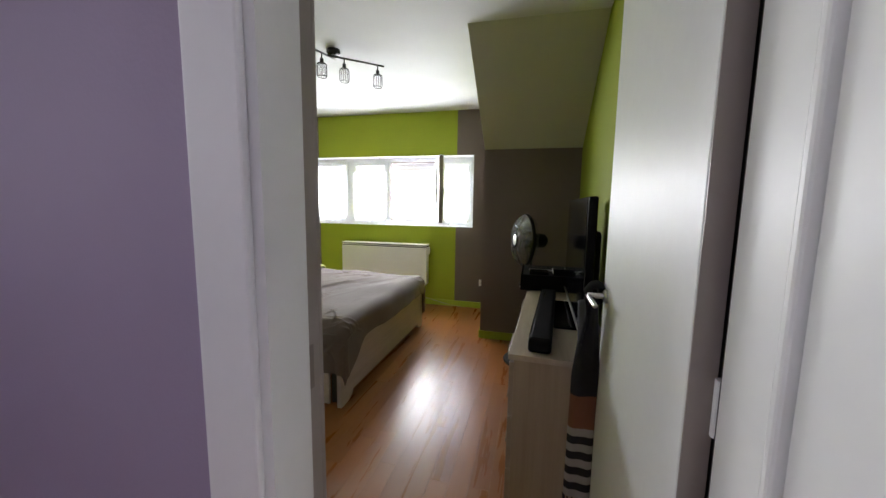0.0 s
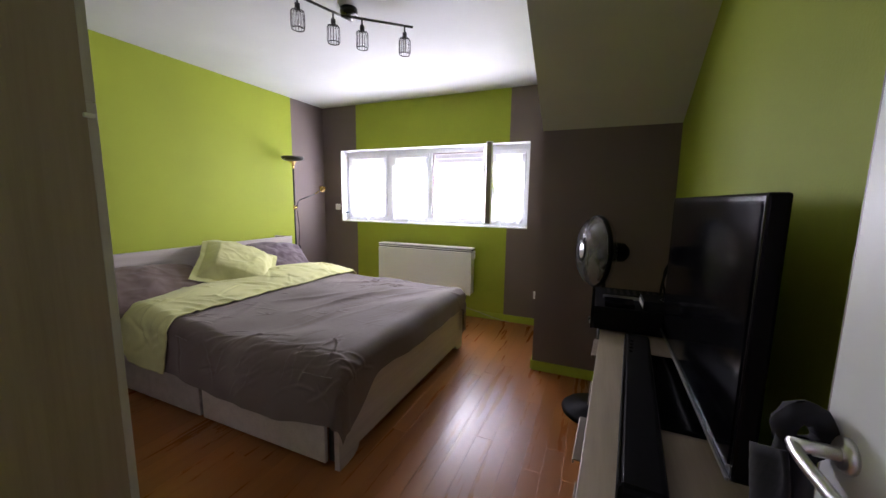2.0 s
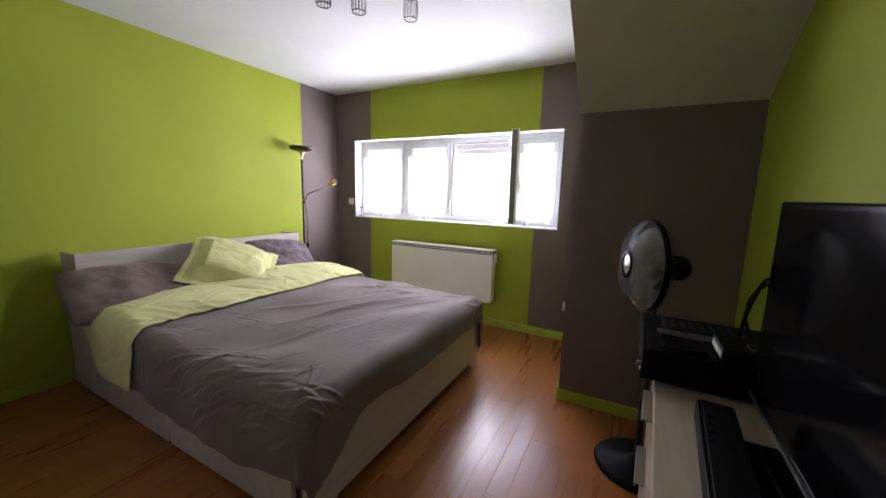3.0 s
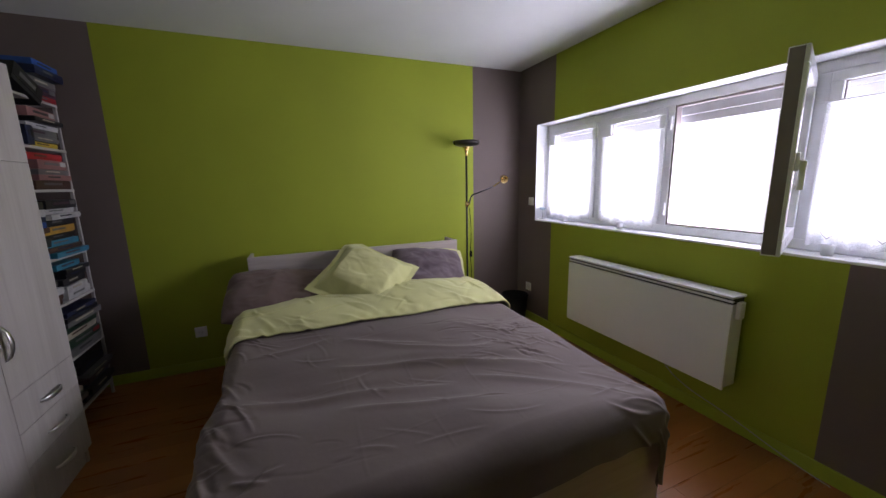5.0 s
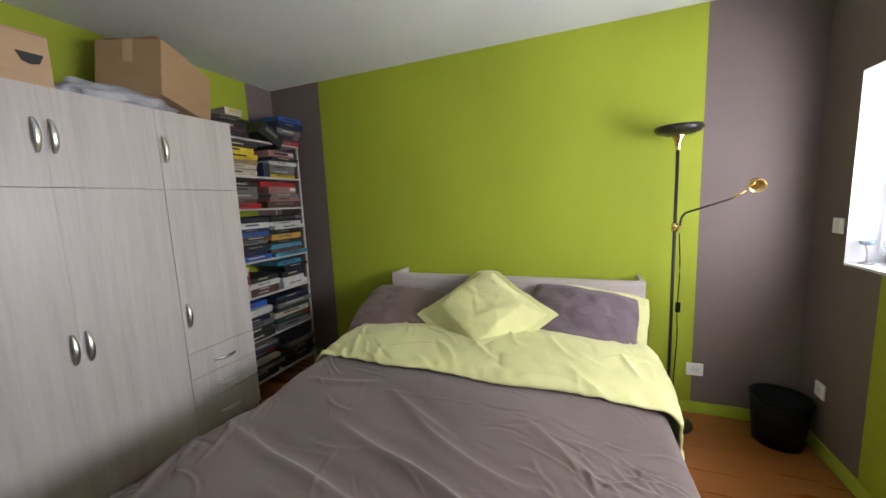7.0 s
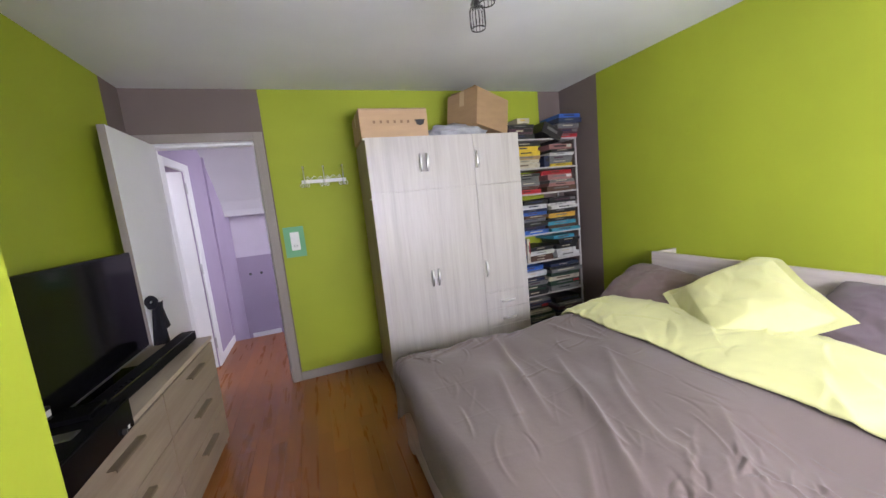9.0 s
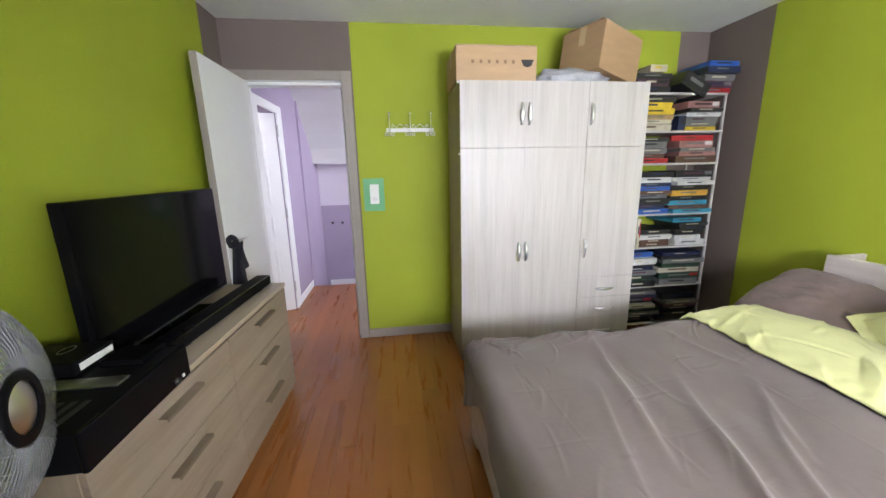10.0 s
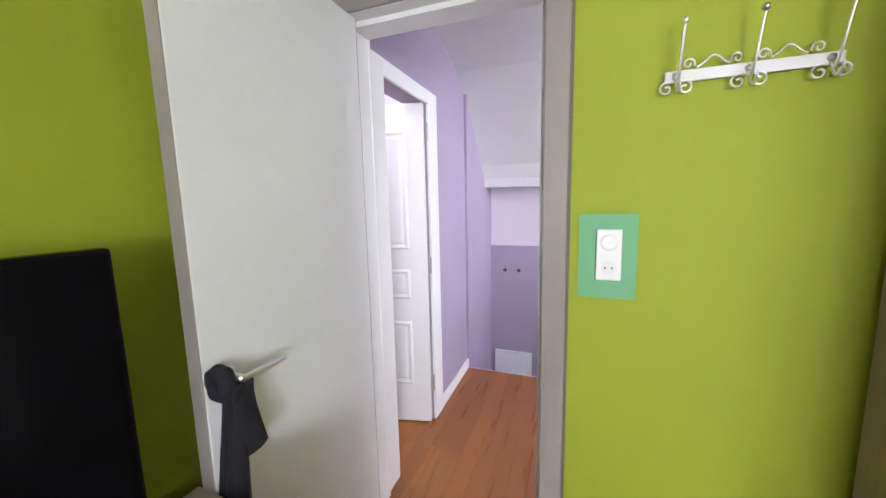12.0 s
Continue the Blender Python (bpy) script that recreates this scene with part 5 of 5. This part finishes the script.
# ---- pedestal fan ----
def fan():
    X, Y = 3.355, 2.31
    g = thing("pedestal_fan", "pedestal fan with a clear domed grille and chrome hub", "fan", (X, Y, 0))
    at = Matrix.Translation((X, Y, 0))
    part("base", lathe([(0, 0), (0.19, 0), (0.193, 0.012), (0.175, 0.028), (0.05, 0.04), (0.03, 0.07), (0, 0.07)], 40, at), BLACK, g, "round black base", True)
    part("pole", rod(rod(bmesh.new(), (X, Y, 0.05), (X, Y, 0.60), 0.016, None, 16), (X, Y, 0.60), (X, Y, 0.93), 0.011, None, 16), BLACKMET, g, "", True)
    hub = Vector((X - 0.062, Y - 0.01, 1.01))
    m = look(hub, hub + Vector((-0.93, -0.36, 0.03)))
    mm = m @ Matrix.Rotation(radians(180), 4, "X")
    part("motor", lathe([(0, -0.19), (0.035, -0.188), (0.055, -0.165), (0.06, -0.10), (0.07, -0.06), (0.05, -0.03), (0, -0.03)], 28, mm), BLACK, g, "black motor housing", True)
    part("neck", rod(bmesh.new(), (X, Y, 0.90), mm @ Vector((0, 0, -0.10)), 0.02), BLACK, g, "", True)
    part("front_grille", lathe([(0.055, 0.075), (0.10, 0.072), (0.15, 0.058), (0.185, 0.035), (0.203, 0.008), (0.206, -0.004)], 60, mm), SMOKE, g, "clear domed front grille", True)
    part("rim", lathe([(0.203, 0.006), (0.211, 0.004), (0.212, -0.016), (0.203, -0.018), (0.203, 0.006)], 60, mm), BLACK, g, "black rim", True)
    part("hub_ring", lathe([(0.045, 0.079), (0.062, 0.078), (0.064, 0.070), (0.045, 0.070), (0.045, 0.079)], 36, mm), BLACK, g, "dark ring round the hub", True)
    part("hub_cap", lathe([(0, 0.082), (0.02, 0.081), (0.045, 0.074)], 32, mm), CHROME, g, "mirror chrome hub cap", True)
    for k in range(72):
        a = 2 * math.pi * k / 72
        prof = [(0.066, 0.0765), (0.10, 0.0740), (0.15, 0.0600), (0.187, 0.0345)]
        bm = bmesh.new()
        pts = [mm @ Vector((r * math.cos(a + r * 1.2), r * math.sin(a + r * 1.2), z)) for r, z in prof]
        side = mm.to_3x3() @ Vector((-math.sin(a), math.cos(a), 0)) * 0.0008
        up = mm.to_3x3() @ Vector((0, 0, 0.0025))
        rows = [[bm.verts.new(p - side), bm.verts.new(p + up), bm.verts.new(p + side)] for p in pts]
        for r0, r1 in zip(rows, rows[1:]):
            for i in (0, 1):
                bm.faces.new((r0[i], r0[i + 1], r1[i + 1], r1[i]))
        part("grille_rib", bm, SMOKE, g)
    for k in range(36):
        a = 2 * math.pi * k / 36
        bm = bmesh.new()
        pts = [mm @ Vector((r * math.cos(a), r * math.sin(a), z)) for r, z in ((0.06, -0.085), (0.13, -0.075), (0.19, -0.045), (0.206, -0.012))]
        for p, q in zip(pts, pts[1:]):
            rod(bm, p, q, 0.0012, None, 4, False)
        part("rear_wire", bm, BLACKMET, g)
    for k in range(4):
        a0 = math.pi / 2 * k

        def blade(u, v):
            r = 0.04 + 0.135 * u
            a = a0 + 0.9 * v * (0.6 + 0.5 * u)
            return mm @ Vector((r * math.cos(a), r * math.sin(a), -0.02 + 0.045 * (v - 0.5) * (1 - 0.4 * u)))

        part("blade", sheet(8, 6, blade, 0.0015), SMOKE, g, "clear plastic blade", True)


fan()


# ---- scarf on the door handle ----
def scarf():
    g = thing("scarf", "navy knitted scarf with striped ends, hung on a handle", "scarf", (3.57, 0.63, 1.0))

    def wrap(u, v):
        a, b = 2 * math.pi * u, 2 * math.pi * v
        r = 0.016 + 0.005 * noise.noise(Vector((math.cos(a) * 2, math.sin(a) * 2, b)))
        R = 0.027
        return (3.574 + 0.8 * (R + r * math.cos(b)) * math.cos(a), 0.634 + r * math.sin(b) * 1.2, 0.99 + (R + r * math.cos(b)) * math.sin(a))

    part("knot", sheet(28, 14, wrap), NAVY, g, "", True)

    def tail(z0, z1, phase):
        def f(u, v):
            z = z0 + (z1 - z0) * u
            d = 0.99 - z
            w = 0.026 + 0.036 * min(1, d / 0.30)
            c = 0.612 + 0.05 * min(1, d / 0.5)
            a = 2 * math.pi * v
            pleat = 1 + 0.28 * math.sin(3 * a + 5 * d + phase) + 0.18 * noise.noise(Vector((math.cos(a) * 2, math.sin(a) * 2, z * 9)))
            return (3.560 + w * 0.75 * math.cos(a) * (0.9 + 0.1 * pleat), c + 0.020 * pleat * math.sin(a), z)
        return f

    def flap(u, v):
        z = 0.985 - 0.16 * u
        return (3.537 + 0.010 * math.sin(v * 5 + u * 4), 0.612 + (0.030 + 0.012 * u) * (v - 0.5) * 2, z - 0.03 * v)

    part("short_end", sheet(10, 8, flap, 0.006), NAVY, g, "", True)
    part("tail", sheet(40, 40, tail(0.985, 0.62, 0)), NAVY, g, "", True)
    part("rust_band", sheet(8, 40, tail(0.62, 0.49, 0)), RUST, g, "rust brown band", True)
    z = 0.49
    for k in range(9):
        part("stripe", sheet(3, 40, tail(z, z - 0.03, 0)), ECRU if k % 2 == 0 else NAVY, g, "grey and black stripe", True)
        z -= 0.03
    for k in range(9):
        a = math.pi * k / 8
        x = 3.562 + 0.05 * math.cos(a)
        part("fringe", tube([(x, 0.66, z), (x + 0.004, 0.663, z - 0.04), (x - 0.003, 0.657, z - 0.09)], 0.0028, 5), NAVY, g)


scarf()


# ---- ceiling spotlights ----
def spotlights():
    c = Vector((1.845, 1.925, TOP))
    g = thing("ceiling_spotlights", "black ceiling bar with four wire-cage spotlights", "ceiling light", c)
    part("ceiling_rose", lathe([(0, 0), (0.05, 0), (0.052, -0.02), (0.045, -0.034), (0.015, -0.036), (0.012, -0.05), (0, -0.05)], 32, Matrix.Translation(c)), BLACKMET, g, "round black ceiling rose", True)
    part("pivot", rod(bmesh.new(), c + Vector((0, 0, -0.036)), c + Vector((0.02, -0.01, -0.062)), 0.016), GREYMET, g, "", True)
    z = TOP - 0.055
    ends = (((1.705, 1.50), (1.845, 1.955)), ((1.825, 1.875), (2.15, 2.165)))
    fr = ((0.26, 0.72), (0.28, 0.88))
    for (a, b), ks in zip(ends, fr):
        A, Bv = Vector((*a, z)), Vector((*b, z))
        arm = part("bar", rod(bmesh.new(), A, Bv, 0.0075, None, 10), BLACKMET, g, "", True)
        for k in ks:
            p = A.lerp(Bv, k)
            s = part("spotlight", rod(rod(bmesh.new(), p, p + Vector((0, 0, -0.045)), 0.005), p + Vector((0, 0, -0.04)), p + Vector((0, 0, -0.075)), 0.014), BLACKMET, g, "", True)
            for q in range(14):
                t = 2 * math.pi * q / 14
                d = Vector((math.cos(t), math.sin(t), 0))
                part("cage_wire", tube([p + d * 0.014 + Vector((0, 0, -0.072)), p + d * 0.034 + Vector((0, 0, -0.076)), p + d * 0.036 + Vector((0, 0, -0.10)), p + d * 0.036 + Vector((0, 0, -0.16)), p + d * 0.031 + Vector((0, 0, -0.168))], 0.0016, 4), BLACKMET, s)
            part("cage_ring", lathe([(0.030, -0.166), (0.034, -0.166), (0.034, -0.170), (0.030, -0.170), (0.030, -0.166)], 24, Matrix.Translation(p)), BLACKMET, s)
            part("bulb", lathe([(0.011, -0.075), (0.013, -0.10), (0.019, -0.12), (0.016, -0.14), (0, -0.148)], 16, Matrix.Translation(p)), GLASS, s, "clear glass bulb", True)


spotlights()


# ---- window sill and landing odds and ends ----
def sill_lamp():
    at = (0.325, 3.80, WZ0 + 0.014)
    g = thing("oil_burner", "small metal stand with a pale bowl on the window sill", "ornament", at)
    x, y, z = at
    part("foot", lathe([(0, 0), (0.026, 0), (0.026, 0.006), (0.006, 0.012), (0, 0.012)], 20, Matrix.Translation(at)), GREYMET, g, "", True)
    part("stem", tube([(x, y, z + 0.01), (x + 0.004, y, z + 0.05), (x - 0.012, y, z + 0.085)], 0.003, 6), GREYMET, g, "", True)
    part("bowl", lathe([(0, 0.085), (0.022, 0.09), (0.032, 0.108), (0.03, 0.108), (0.02, 0.094), (0, 0.09)], 20, Matrix.Translation(at)), GRIP, g, "", True)
    for k, (sx, h) in enumerate(((0.62, 0.05), (1.20, 0.055), (2.32, 0.05))):
        o = part("tealight_holder", lathe([(0, 0), (0.02, 0), (0.024, h), (0.021, h), (0.018, 0.006), (0, 0.006)], 20, Matrix.Translation((sx, 3.81, WZ0 + 0.014))), PVC, None, "", True)
        tagged(o, "small white candle holder on the window sill", "candle holder", "candle holders on the sill")


sill_lamp()
v = thing("wall_panel", "white panel low on the stairwell wall, a whiter plate for its sun patch", "panel", (3.43, HS, -0.35))
part("plate", box(3.24, 3.62, HS, HS + 0.014, -0.50, -0.20, 0.004), WHITE, v)
# whiter plate stands for the patch of sunlight on the panel
part("sun_patch", box(3.36, 3.62, HS + 0.014, HS + 0.020, -0.48, -0.24, 0.003), PVC, v)
for x in (3.38, 3.52):
    h = thing("wall_hook", "small dark metal hook on the stairwell wall", "hook", (x, HS, 0.66), "hooks in the stairwell")
    part("plate", lathe([(0, 0.004), (0.016, 0.004), (0.018, 0)], 16, Matrix.Translation((x, HS, 0.66)) @ Matrix.Rotation(radians(-90), 4, "X")), BLACKMET, h)
    part("prong", tube([(x, HS, 0.66), (x, HS + 0.03, 0.655), (x, HS + 0.045, 0.68)], 0.005, 6), BLACKMET, h, "", True)


# ---- floor, laid in strips ----
def floor_planks():
    base = setting("floor", box(-0.12, EAST + 0.12, EDGE, NORTH + 0.3, -0.10, -0.0022), JOINT, "varnished reddish oak strip floor", "floor")
    shared = {}
    r = random.Random(3)
    W = 0.092
    n = int((EAST + 0.0) / W) + 1
    for i in range(n):
        x = i * W
        w = min(W, EAST - x) - 0.0007
        if w < 0.02:
            continue
        y = -r.uniform(0.0, 0.9) if x < 2.85 else EDGE
        stop = NORTH if x < KX - 0.02 else KY
        first = True
        while y < stop:
            length = r.choice((1.0, 1.4, 1.8)) if not (first and x > 2.85) else r.choice((0.4, 0.7, 1.0))
            first = False
            a, b = max(y, 0.0 if x < 2.80 else EDGE), min(y + length, stop)
            y += length
            if b - a < 0.05:
                continue
            key = (round(w, 4), round(b - a, 3))
            if key not in shared:
                bm = box(-w / 2, w / 2, -(b - a) / 2 + 0.0004, (b - a) / 2 - 0.0004, -0.012, 0.0, 0.0008)
                me = bpy.data.meshes.new("plank")
                bm.to_mesh(me)
                bm.free()
                me.materials.append(PLANK)
                shared[key] = me
            ob = new("plank", shared[key])
            ob.parent = base
            ob.location = (x + w / 2, (a + b) / 2, r.uniform(-0.0006, 0.0))
    for i in range(20):
        x = 1.0 + i * W
        if x + W > 2.85:
            continue
        ob = new("plank", next(iter(shared.values())))
        key = "landing"
        if key not in shared:
            bm = box(-W / 2 + 0.0008, W / 2 - 0.0008, EDGE / 2 + 0.09, -EDGE / 2 - 0.09, -0.012, 0, 0.0012)
            me = bpy.data.meshes.new("plank")
            bm.to_mesh(me)
            bm.free()
            me.materials.append(PLANK)
            shared[key] = me
        ob.data = shared[key]
        ob.parent = base
        ob.location = (x + W / 2, (EDGE - 0.17) / 2, 0)


floor_planks()
